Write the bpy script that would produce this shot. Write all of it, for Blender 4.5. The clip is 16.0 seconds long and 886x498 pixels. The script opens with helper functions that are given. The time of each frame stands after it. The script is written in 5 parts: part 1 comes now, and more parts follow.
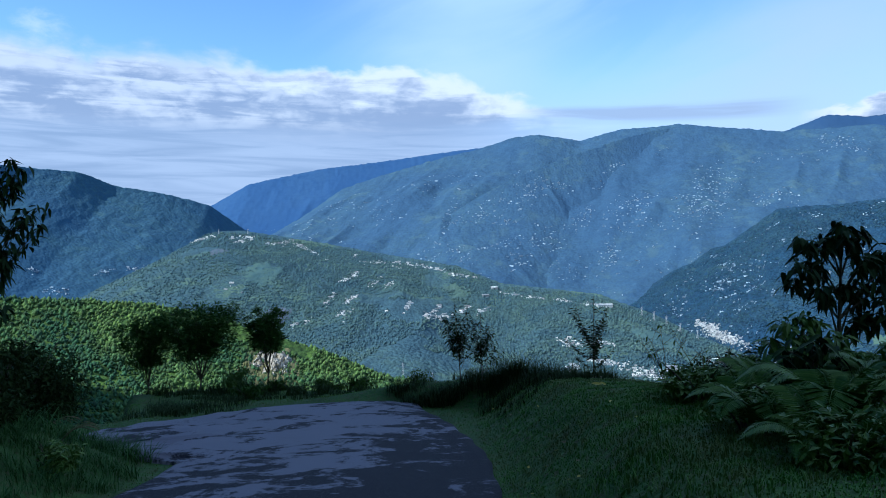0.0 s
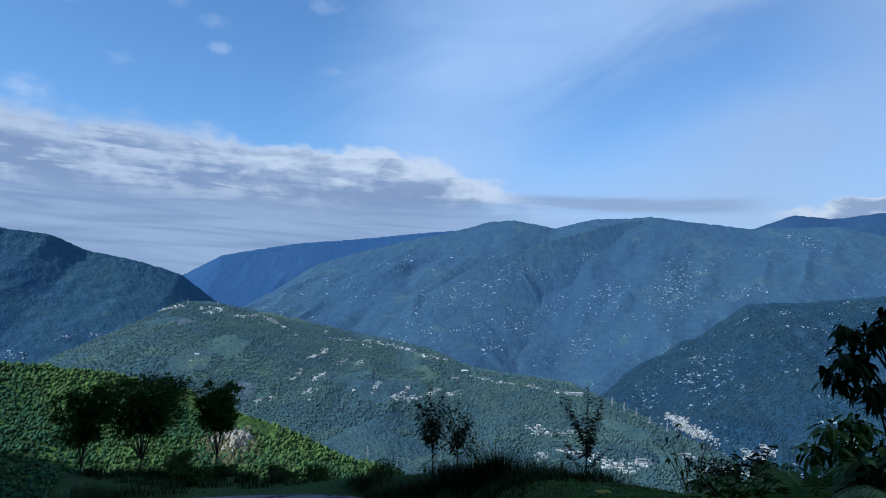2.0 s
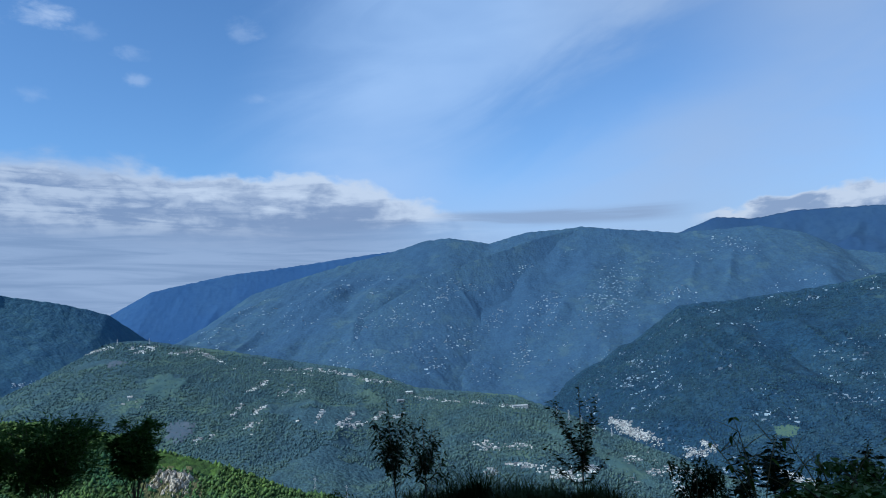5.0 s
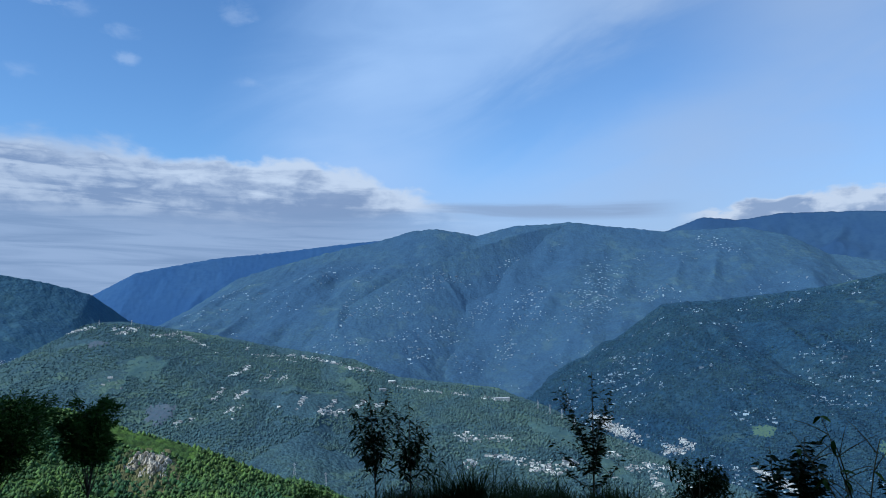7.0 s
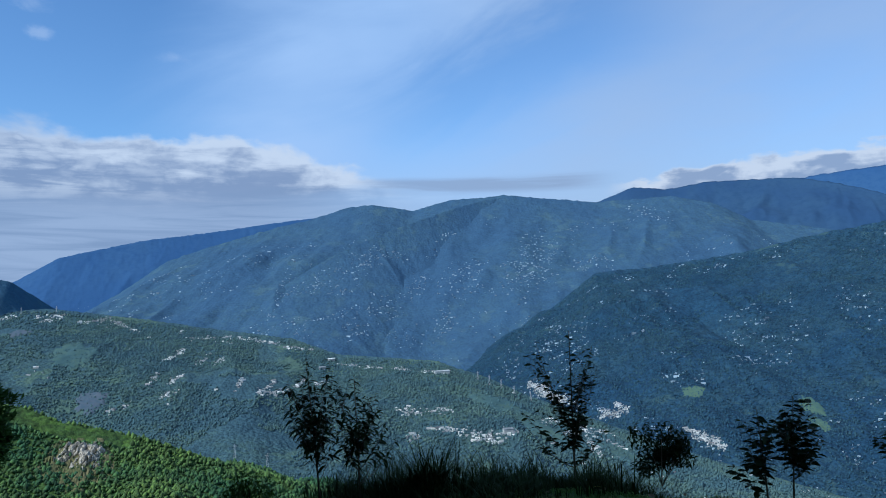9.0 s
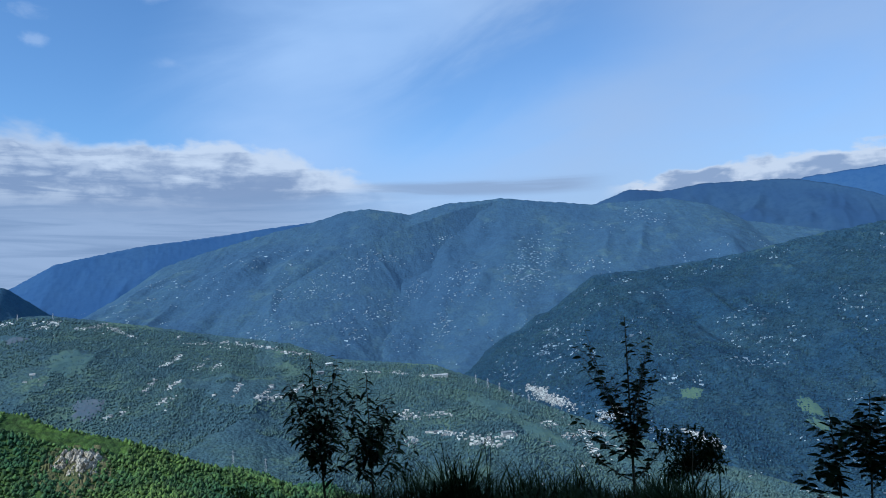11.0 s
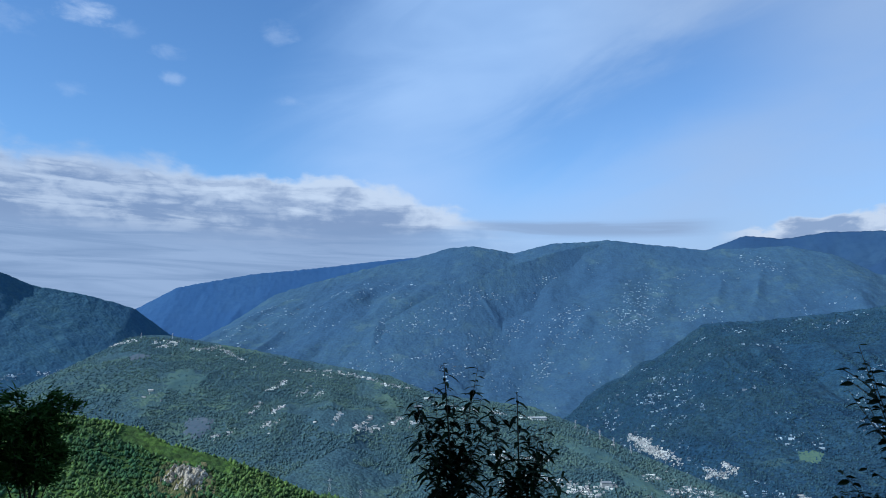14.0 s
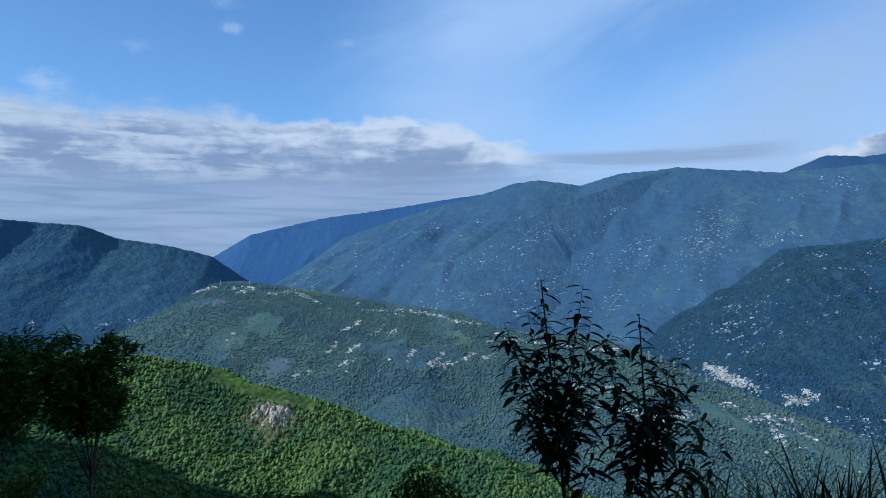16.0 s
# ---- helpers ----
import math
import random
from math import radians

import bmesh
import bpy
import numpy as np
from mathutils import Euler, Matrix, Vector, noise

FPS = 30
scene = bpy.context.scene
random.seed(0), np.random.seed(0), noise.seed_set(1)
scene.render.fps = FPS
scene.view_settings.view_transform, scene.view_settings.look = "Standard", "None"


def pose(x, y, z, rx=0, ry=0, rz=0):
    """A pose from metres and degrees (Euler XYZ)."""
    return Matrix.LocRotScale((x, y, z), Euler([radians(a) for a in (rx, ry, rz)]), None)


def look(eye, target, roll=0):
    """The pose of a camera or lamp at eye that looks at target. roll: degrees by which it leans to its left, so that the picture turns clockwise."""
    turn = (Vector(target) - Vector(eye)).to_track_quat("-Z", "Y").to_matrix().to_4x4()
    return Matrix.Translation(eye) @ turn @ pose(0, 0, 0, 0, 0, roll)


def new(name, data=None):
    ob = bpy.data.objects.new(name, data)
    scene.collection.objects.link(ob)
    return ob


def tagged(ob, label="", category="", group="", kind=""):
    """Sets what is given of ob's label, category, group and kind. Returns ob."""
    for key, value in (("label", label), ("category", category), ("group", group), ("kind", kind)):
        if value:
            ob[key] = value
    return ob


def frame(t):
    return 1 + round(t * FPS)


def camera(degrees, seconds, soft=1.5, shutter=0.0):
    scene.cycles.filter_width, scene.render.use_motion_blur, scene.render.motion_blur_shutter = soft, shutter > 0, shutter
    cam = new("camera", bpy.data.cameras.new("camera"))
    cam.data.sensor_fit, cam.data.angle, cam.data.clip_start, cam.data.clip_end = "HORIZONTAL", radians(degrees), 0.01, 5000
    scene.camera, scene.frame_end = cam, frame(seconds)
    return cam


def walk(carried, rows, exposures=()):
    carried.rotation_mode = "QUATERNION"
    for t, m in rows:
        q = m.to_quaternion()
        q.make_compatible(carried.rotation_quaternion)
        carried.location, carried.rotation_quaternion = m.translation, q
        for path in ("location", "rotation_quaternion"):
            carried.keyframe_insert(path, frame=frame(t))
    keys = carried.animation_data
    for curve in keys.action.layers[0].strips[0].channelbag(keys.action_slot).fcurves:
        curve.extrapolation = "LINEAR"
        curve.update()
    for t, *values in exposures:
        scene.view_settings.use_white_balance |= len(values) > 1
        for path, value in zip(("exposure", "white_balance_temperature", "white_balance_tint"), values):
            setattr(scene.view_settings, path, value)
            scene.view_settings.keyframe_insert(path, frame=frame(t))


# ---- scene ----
cam = camera(62.96, 16.0, 1.0)
PATH = [
    (0.0, pose(0.000, 0.000, 1.600, 88.20, 0.00, 0.00)),
    (0.5, pose(0.003, 0.311, 1.563, 89.66, -0.59, -0.75)),
    (1.0, pose(-0.002, 0.623, 1.529, 91.24, -2.48, -0.67)),
    (1.5, pose(-0.038, 0.937, 1.512, 92.83, -2.71, -1.85)),
    (2.0, pose(-0.080, 1.249, 1.468, 94.64, -2.66, -2.14)),
    (2.5, pose(-0.122, 1.549, 1.435, 96.81, -1.83, -2.97)),
    (3.0, pose(-0.145, 1.852, 1.402, 97.68, -1.43, -3.83)),
    (3.5, pose(-0.185, 2.155, 1.353, 97.85, -0.57, -6.10)),
    (4.0, pose(-0.210, 2.462, 1.287, 97.32, 1.01, -6.37)),
    (6.5, pose(-0.156, 4.014, 1.040, 95.58, 1.37, -7.15)),
    (7.0, pose(-0.144, 4.316, 1.007, 95.56, -0.40, -8.05)),
    (7.5, pose(-0.115, 4.615, 0.979, 95.26, -1.07, -8.99)),
    (8.0, pose(-0.113, 4.924, 0.948, 94.71, 0.17, -10.35)),
    (8.5, pose(-0.084, 5.230, 0.891, 94.13, 1.24, -10.84)),
    (9.0, pose(-0.075, 5.539, 0.840, 93.54, 1.53, -12.92)),
    (11.5, pose(-0.095, 6.844, 0.624, 94.13, 2.06, -13.11)),
    (12.0, pose(-0.138, 7.077, 0.564, 95.55, 0.98, -11.60)),
    (12.5, pose(-0.211, 7.343, 0.512, 96.06, 1.22, -9.78)),
    (13.0, pose(-0.240, 7.624, 0.485, 96.09, 2.13, -9.42)),
    (13.5, pose(-0.229, 7.883, 0.451, 96.55, 0.07, -5.47)),
    (14.0, pose(-0.246, 8.135, 0.401, 96.89, -1.12, -5.22)),
    (14.5, pose(-0.216, 8.384, 0.372, 96.04, -1.10, -3.94)),
    (15.0, pose(-0.238, 8.645, 0.334, 94.25, -0.57, -1.73)),
    (15.5, pose(-0.264, 8.929, 0.301, 92.17, 0.84, -1.37)),
    (16.0, pose(-0.287, 9.213, 0.271, 91.93, 1.02, 0.19)),
]
EXPOSURES = [(t, stops, 5250, 6) for t, stops in ((0.0, 0.56), (0.5, 0.26), (1.0, 0.22), (1.5, 0.12), (2.0, 0.08), (3.0, 0.02), (7.0, 0.06), (16.0, 0.10))]
walk(cam, PATH, EXPOSURES)


# ---- node helpers ----
class Net:
    """Short way to write node trees: every call returns an output socket."""

    def __init__(self, tree):
        self.tree = tree
        tree.nodes.clear()

    def put(self, socket, value):
        if isinstance(value, bpy.types.NodeSocket):
            self.tree.links.new(value, socket)
        elif isinstance(value, (tuple, list)) and socket.type == "RGBA" and len(value) == 3:
            socket.default_value = (*value, 1)
        else:
            socket.default_value = value

    def node(self, kind, **sockets):
        nd = self.tree.nodes.new(kind)
        for key, value in sockets.items():
            self.put(nd.inputs[key.replace("_", " ")], value)
        return nd

    def m(self, op, a, b=0.0, c=0.0):
        nd = self.tree.nodes.new("ShaderNodeMath")
        nd.operation = op
        for i, v in enumerate((a, b, c)):
            self.put(nd.inputs[i], v)
        return nd.outputs[0]

    def step(self, x, lo, hi, a=0.0, b=1.0):
        nd = self.node("ShaderNodeMapRange", Value=x, From_Min=lo, From_Max=hi, To_Min=a, To_Max=b)
        nd.interpolation_type = "SMOOTHSTEP"
        return nd.outputs[0]

    def mix(self, f, a, b, blend="MIX"):
        nd = self.tree.nodes.new("ShaderNodeMix")
        nd.data_type, nd.blend_type = "RGBA", blend
        self.put(nd.inputs[0], f)
        self.put(nd.inputs[6], a)
        self.put(nd.inputs[7], b)
        return nd.outputs[2]

    def noise(self, vec, scale, detail=4.0, rough=0.55, distort=0.0):
        nd = self.node("ShaderNodeTexNoise", Vector=vec, Scale=scale, Detail=detail, Roughness=rough, Distortion=distort)
        return nd.outputs["Fac"]

    def cells(self, vec, scale):
        return self.node("ShaderNodeTexVoronoi", Vector=vec, Scale=scale).outputs

    def xyz(self, x, y, z=0.0):
        return self.node("ShaderNodeCombineXYZ", X=x, Y=y, Z=z).outputs[0]


# ---- world: late-afternoon sky with a cloud bank, cirrus fan and small cumulus ----
SUN_TURN, SUN_HIGH = radians(-114), radians(37)   # the sun stands behind the walk, over the slope

world = bpy.data.worlds.new("sky")
world.use_nodes = True
scene.world = world
w = Net(world.node_tree)
air = w.node("ShaderNodeTexSky")
air.sky_type, air.sun_disc, air.sun_elevation, air.sun_rotation = "NISHITA", False, SUN_HIGH, SUN_TURN
air.altitude, air.air_density, air.dust_density, air.ozone_density = 1500.0, 1.25, 0.6, 2.2
sky = air.outputs[0]
toward = w.node("ShaderNodeTexCoord").outputs["Generated"]
sep = w.node("ShaderNodeSeparateXYZ", Vector=toward)
az = w.m("MULTIPLY", w.m("ARCTAN2", sep.outputs[0], sep.outputs[1]), 57.2958)
el = w.m("MULTIPLY", w.m("ARCSINE", sep.outputs[2]), 57.2958)
blue = w.mix(1.0, sky, (0.105, 0.118, 0.130), "MULTIPLY")

flat = w.xyz(w.m("MULTIPLY", az, 0.045), w.m("MULTIPLY", el, 0.32))
streak = w.noise(flat, 2.6, 7.0, 0.58, 0.5)
billow = w.noise(w.xyz(w.m("MULTIPLY", az, 0.10), w.m("MULTIPLY", el, 0.21), 6.2), 3.6, 6.0, 0.52, 0.25)
soft = w.noise(w.xyz(w.m("MULTIPLY", az, 0.02), w.m("MULTIPLY", el, 0.05), 8.0), 3.0, 3.0)

# a wide cirrus veil with a long blue gap in it
p1, p2 = w.m("SUBTRACT", az, 20.5), w.m("SUBTRACT", el, 17.6)
lengthwise = w.m("ADD", w.m("MULTIPLY", p1, 0.93), w.m("MULTIPLY", p2, 0.37))
across = w.m("SUBTRACT", w.m("MULTIPLY", p2, 0.93), w.m("MULTIPLY", p1, 0.37))
wisp = w.noise(w.xyz(w.m("MULTIPLY", lengthwise, 0.035), w.m("MULTIPLY", across, 0.12), 1.0), 1.6, 6.0, 0.58, 0.8)
wave = w.m("MULTIPLY", w.m("SUBTRACT", wisp, 0.5), 7.0)
gap = w.m("MULTIPLY", w.step(w.m("ABSOLUTE", w.m("ADD", across, wave)), 6.4, 0.5), w.m("MULTIPLY", w.step(lengthwise, -20, -6), w.step(lengthwise, 18, 3)))
side = w.m("ADD", az, w.m("ADD", w.m("MULTIPLY", w.m("SUBTRACT", el, 18.0), -0.35), wave))
veil = w.m("MULTIPLY", w.step(side, -11, 3), w.step(soft, 0.2, 0.7, 0.65, 0.95))
veil = w.m("MULTIPLY", veil, w.m("SUBTRACT", 1.0, w.m("MULTIPLY", gap, 0.85)))
veil = w.m("MULTIPLY", w.m("MULTIPLY", veil, w.step(wisp, 0.2, 0.7, 0.8, 1.0)), w.step(az, 12, 38, 1.0, 0.72))
colour = w.mix(w.m("MINIMUM", veil, 0.9), blue, w.mix(w.step(az, 8, 30), (0.41, 0.53, 0.72), (0.415, 0.475, 0.585)))

# pale air close to the horizon
pale = w.m("MULTIPLY", w.step(el, 12, 3), 0.8)
colour = w.mix(pale, colour, (0.41, 0.48, 0.58))

# the cloud bank: a billowing lit top over a grey base, with pale layers under it
heave = w.noise(w.xyz(w.m("MULTIPLY", az, 0.10), w.m("MULTIPLY", el, 0.16), 4.4), 2.6, 5.0, 0.5, 0.3)
layer = w.noise(w.xyz(w.m("MULTIPLY", az, 0.030), w.m("MULTIPLY", el, 0.42), 2.2), 2.4, 6.0, 0.55, 0.6)
west = w.step(az, -11, -20)
top = w.m("ADD", w.m("ADD", w.step(az, -3.0, 9.5, 12.1, 9.2), w.m("MULTIPLY", west, 0.7)), w.m("MULTIPLY", w.m("SUBTRACT", heave, 0.5), 3.6))
over = w.m("SUBTRACT", w.m("ADD", top, w.m("MULTIPLY", w.m("SUBTRACT", billow, 0.5), 1.6)), el)
bank = w.m("MULTIPLY", w.step(over, -0.35, w.step(az, -8, -20, 0.5, 1.6)), w.step(az, w.step(el, 9.2, 7.4, 10.0, 17.0), w.step(el, 9.2, 7.4, 6.5, -4.0)))
deep = w.m("ADD", over, w.m("ADD", w.m("MULTIPLY", w.m("SUBTRACT", streak, 0.5), 5.0), w.m("MULTIPLY", w.m("SUBTRACT", billow, 0.5), 3.4)))
bright = w.m("MULTIPLY", w.step(deep, 3.0, 0.6), w.m("SUBTRACT", 1.0, w.m("MULTIPLY", west, 0.30)))
bands = w.m("MULTIPLY", w.m("MULTIPLY", w.step(w.m("ADD", layer, w.m("MULTIPLY", w.m("SUBTRACT", billow, 0.5), 0.9)), 0.42, 0.70), w.step(el, 5.5, 9.0)), w.step(az, 2, -18, 0.12, 0.72))
lit = w.mix(w.m("MAXIMUM", bright, bands), (0.245, 0.295, 0.405), (0.62, 0.63, 0.66))
strata = w.mix(w.step(layer, 0.36, 0.64), (0.238, 0.298, 0.412), (0.338, 0.396, 0.508))
lit = w.mix(w.step(w.m("ADD", el, w.m("MULTIPLY", w.m("SUBTRACT", layer, 0.5), 5.0)), 8.8, 6.2), lit, strata)
colour = w.mix(w.m("MULTIPLY", bank, 0.94), colour, lit)

# a thin grey bar that runs on from the bank
bar = w.m("MULTIPLY", w.m("MULTIPLY", w.step(el, 7.6, 8.3), w.step(el, 9.4, 8.8)), w.m("MULTIPLY", w.step(az, 5, 9), w.step(az, 28, 22)))
colour = w.mix(w.m("MULTIPLY", bar, w.step(layer, 0.36, 0.6, 0.2, 0.75)), colour, (0.285, 0.335, 0.435))

# cumulus that sits on the far peak
crown = w.m("ADD", w.step(az, 26, 39, 7.9, 9.3), w.m("MULTIPLY", w.m("SUBTRACT", heave, 0.5), 3.0))
crown = w.m("ADD", crown, w.m("MULTIPLY", w.m("SUBTRACT", billow, 0.5), 2.2))
under = w.m("SUBTRACT", crown, el)
heap = w.m("MULTIPLY", w.step(under, -0.15, 0.35), w.step(az, 25.5, 29.0))
heapc = w.mix(w.step(w.m("ADD", under, w.m("ADD", w.m("MULTIPLY", w.m("SUBTRACT", billow, 0.5), 3.0), w.m("MULTIPLY", w.m("SUBTRACT", streak, 0.5), 2.5))), 0.3, 1.5), (0.64, 0.63, 0.64), (0.285, 0.33, 0.43))
colour = w.mix(w.m("MULTIPLY", heap, 0.9), colour, heapc)

# small scraps high over the bank: bearing, height, half-width, half-height, density
fray = w.noise(w.xyz(w.m("MULTIPLY", az, 0.35), w.m("MULTIPLY", el, 0.7), 5.3), 1.5, 5.0, 0.6, 0.3)
for sa, se, sw, sh, dens in ((-22.5, 22.2, 2.0, 0.9, 0.85), (-16.8, 20.2, 1.3, 0.6, 0.35), (-16.3, 18.5, 0.9, 0.5, 0.5), (-8.7, 22.6, 1.6, 0.8, 0.35), (-23.2, 16.7, 1.2, 0.5, 0.3),
                             (-7.3, 17.8, 1.2, 0.4, 0.3), (-29.0, 13.6, 1.6, 1.0, 0.7), (-19.8, 21.4, 1.2, 0.8, 0.25), (-27.5, 20.6, 2.2, 0.9, 0.3)):
    off = w.m("SQRT", w.m("ADD", w.m("POWER", w.m("DIVIDE", w.m("SUBTRACT", az, sa), sw), 2.0), w.m("POWER", w.m("DIVIDE", w.m("SUBTRACT", el, se), sh), 2.0)))
    scrap = w.step(w.m("ADD", off, w.m("MULTIPLY", w.m("SUBTRACT", fray, 0.5), 3.0)), 1.25, -0.35)
    colour = w.mix(w.m("MULTIPLY", scrap, 0.7 * dens), colour, (0.56, 0.61, 0.71))
w.node("ShaderNodeOutputWorld", Surface=w.node("ShaderNodeBackground", Color=colour, Strength=1.0).outputs[0])

sun = new("sun", bpy.data.lights.new("sun", "SUN"))
sun.data.energy, sun.data.angle, sun.data.color = 4.6, radians(0.6), (1.0, 0.91, 0.76)
sun.matrix_world = look((0, 0, 0), (-math.sin(SUN_TURN) * math.cos(SUN_HIGH), -math.cos(SUN_TURN) * math.cos(SUN_HIGH), -math.sin(SUN_HIGH)))


# ---- materials ----
def material(name, build, rough=0.8, spec=0.3):
    mt = bpy.data.materials.new(name)
    mt.use_nodes = True
    n = Net(mt.node_tree)
    where = n.node("ShaderNodeNewGeometry").outputs["Position"]
    base = n.node("ShaderNodeBsdfPrincipled", Roughness=rough)
    n.put(base.inputs["Specular IOR Level"], spec)
    build(n, where, base)
    n.node("ShaderNodeOutputMaterial", Surface=base.outputs[0])
    return mt


def bump(n, base, height, strength, distance):
    n.put(base.inputs["Normal"], n.node("ShaderNodeBump", Height=height, Strength=strength, Distance=distance).outputs[0])


def mottled(c1, c2, c3, big, small, relief=0.3, depth=0.02, islands=0.0):
    """Two-scale variation between three tones with fine relief."""

    def build(n, p, base):
        a, b = n.noise(p, big, 4.0), n.noise(p, small, 5.0, 0.6)
        col = n.mix(n.step(a, 0.35, 0.65), c1, c2)
        col = n.mix(n.m("MULTIPLY", n.step(b, 0.42, 0.72), 0.8), col, c3)
        if islands:
            r = n.node("ShaderNodeNewGeometry").outputs["Random Per Island"]
            o = n.node("ShaderNodeObjectInfo").outputs["Random"]
            k = n.m("FRACT", n.m("ADD", r, o))
            col = n.mix(islands, col, n.mix(k, (0.35, 0.35, 0.35), (1.7, 1.6, 1.4)), "MULTIPLY")
        n.put(base.inputs["Base Color"], col)
        bump(n, base, b, relief, depth)

    return build


def wooded(c1, c2, c3, field, crown, patch, depth, clearing=0.66, grain=1.0):
    """A wooded slope: crowns a few metres wide, patches of lighter wood and open fields."""

    def build(n, p, base):
        cell = n.cells(p, 1.0 / crown)
        tone = n.node("ShaderNodeSeparateColor", Color=cell["Color"]).outputs[0]
        big, mid = n.noise(p, 1.0 / patch, 5.0, 0.6), n.noise(p, 3.7 / patch, 5.0, 0.6)
        fine = n.noise(p, 1.6 / crown, 4.0, 0.65)
        col = n.mix(n.step(big, 0.36, 0.64), c1, c2)
        col = n.mix(n.m("MULTIPLY", tone, 0.8), col, c3)
        clump = n.noise(p, 0.28 / crown, 4.0, 0.6)
        col = n.mix(n.step(clump, 0.34, 0.66), n.mix(0.30 * grain, col, (0.3, 0.3, 0.3), "MULTIPLY"), n.mix(0.16 * grain, col, (2.0, 2.0, 1.7), "MULTIPLY"))
        col = n.mix(n.step(fine, 0.32, 0.62), n.mix(0.75 * grain, col, (0.3, 0.3, 0.3), "MULTIPLY"), col)
        col = n.mix(n.m("MULTIPLY", n.m("MULTIPLY", n.step(mid, clearing, clearing + 0.06), n.step(big, 0.4, 0.6)), 0.75), col, field)
        n.put(base.inputs["Base Color"], col)
        bump(n, base, n.m("ADD", n.m("MULTIPLY", cell["Distance"], -1.0), fine), 0.8, depth)

    return build


def leafy(c1, c2, patch=None):
    def build(n, p, base):
        r = n.node("ShaderNodeNewGeometry").outputs["Random Per Island"]
        o = n.node("ShaderNodeObjectInfo").outputs["Random"]
        k = n.m("FRACT", n.m("ADD", r, o))
        vein = n.noise(p, 90.0, 3.0)
        col = n.mix(k, c1, c2)
        if patch:
            col = n.mix(n.m("MULTIPLY", n.step(n.noise(p, 1.6, 5.0, 0.65, 0.5), 0.44, 0.62), 0.8), col, patch)
        col = n.mix(n.m("MULTIPLY", vein, 0.4), col, n.mix(1.0, col, (0.5, 0.5, 0.4), "MULTIPLY"))
        n.put(base.inputs["Base Color"], col)
        n.put(base.inputs["Subsurface Weight"], 0.0)
        bump(n, base, vein, 0.25, 0.003)

    return build


def asphalt(n, p, base):
    sp = n.node("ShaderNodeSeparateXYZ", Vector=p)
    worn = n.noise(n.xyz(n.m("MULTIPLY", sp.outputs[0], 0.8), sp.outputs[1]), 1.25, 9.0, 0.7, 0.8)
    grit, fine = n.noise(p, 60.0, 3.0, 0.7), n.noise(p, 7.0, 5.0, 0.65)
    # Worn patches; the threshold shifts so the right and near road come out darker.
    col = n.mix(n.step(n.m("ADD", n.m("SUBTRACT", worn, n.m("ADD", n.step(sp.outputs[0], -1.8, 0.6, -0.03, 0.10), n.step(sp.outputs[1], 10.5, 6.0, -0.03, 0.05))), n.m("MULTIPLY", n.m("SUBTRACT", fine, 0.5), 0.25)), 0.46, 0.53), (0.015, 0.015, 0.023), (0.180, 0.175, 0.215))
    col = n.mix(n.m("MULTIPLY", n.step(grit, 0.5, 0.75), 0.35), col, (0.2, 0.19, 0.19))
    n.put(base.inputs["Base Color"], col)
    bump(n, base, n.m("ADD", grit, n.m("MULTIPLY", worn, 2.0)), 0.5, 0.012)


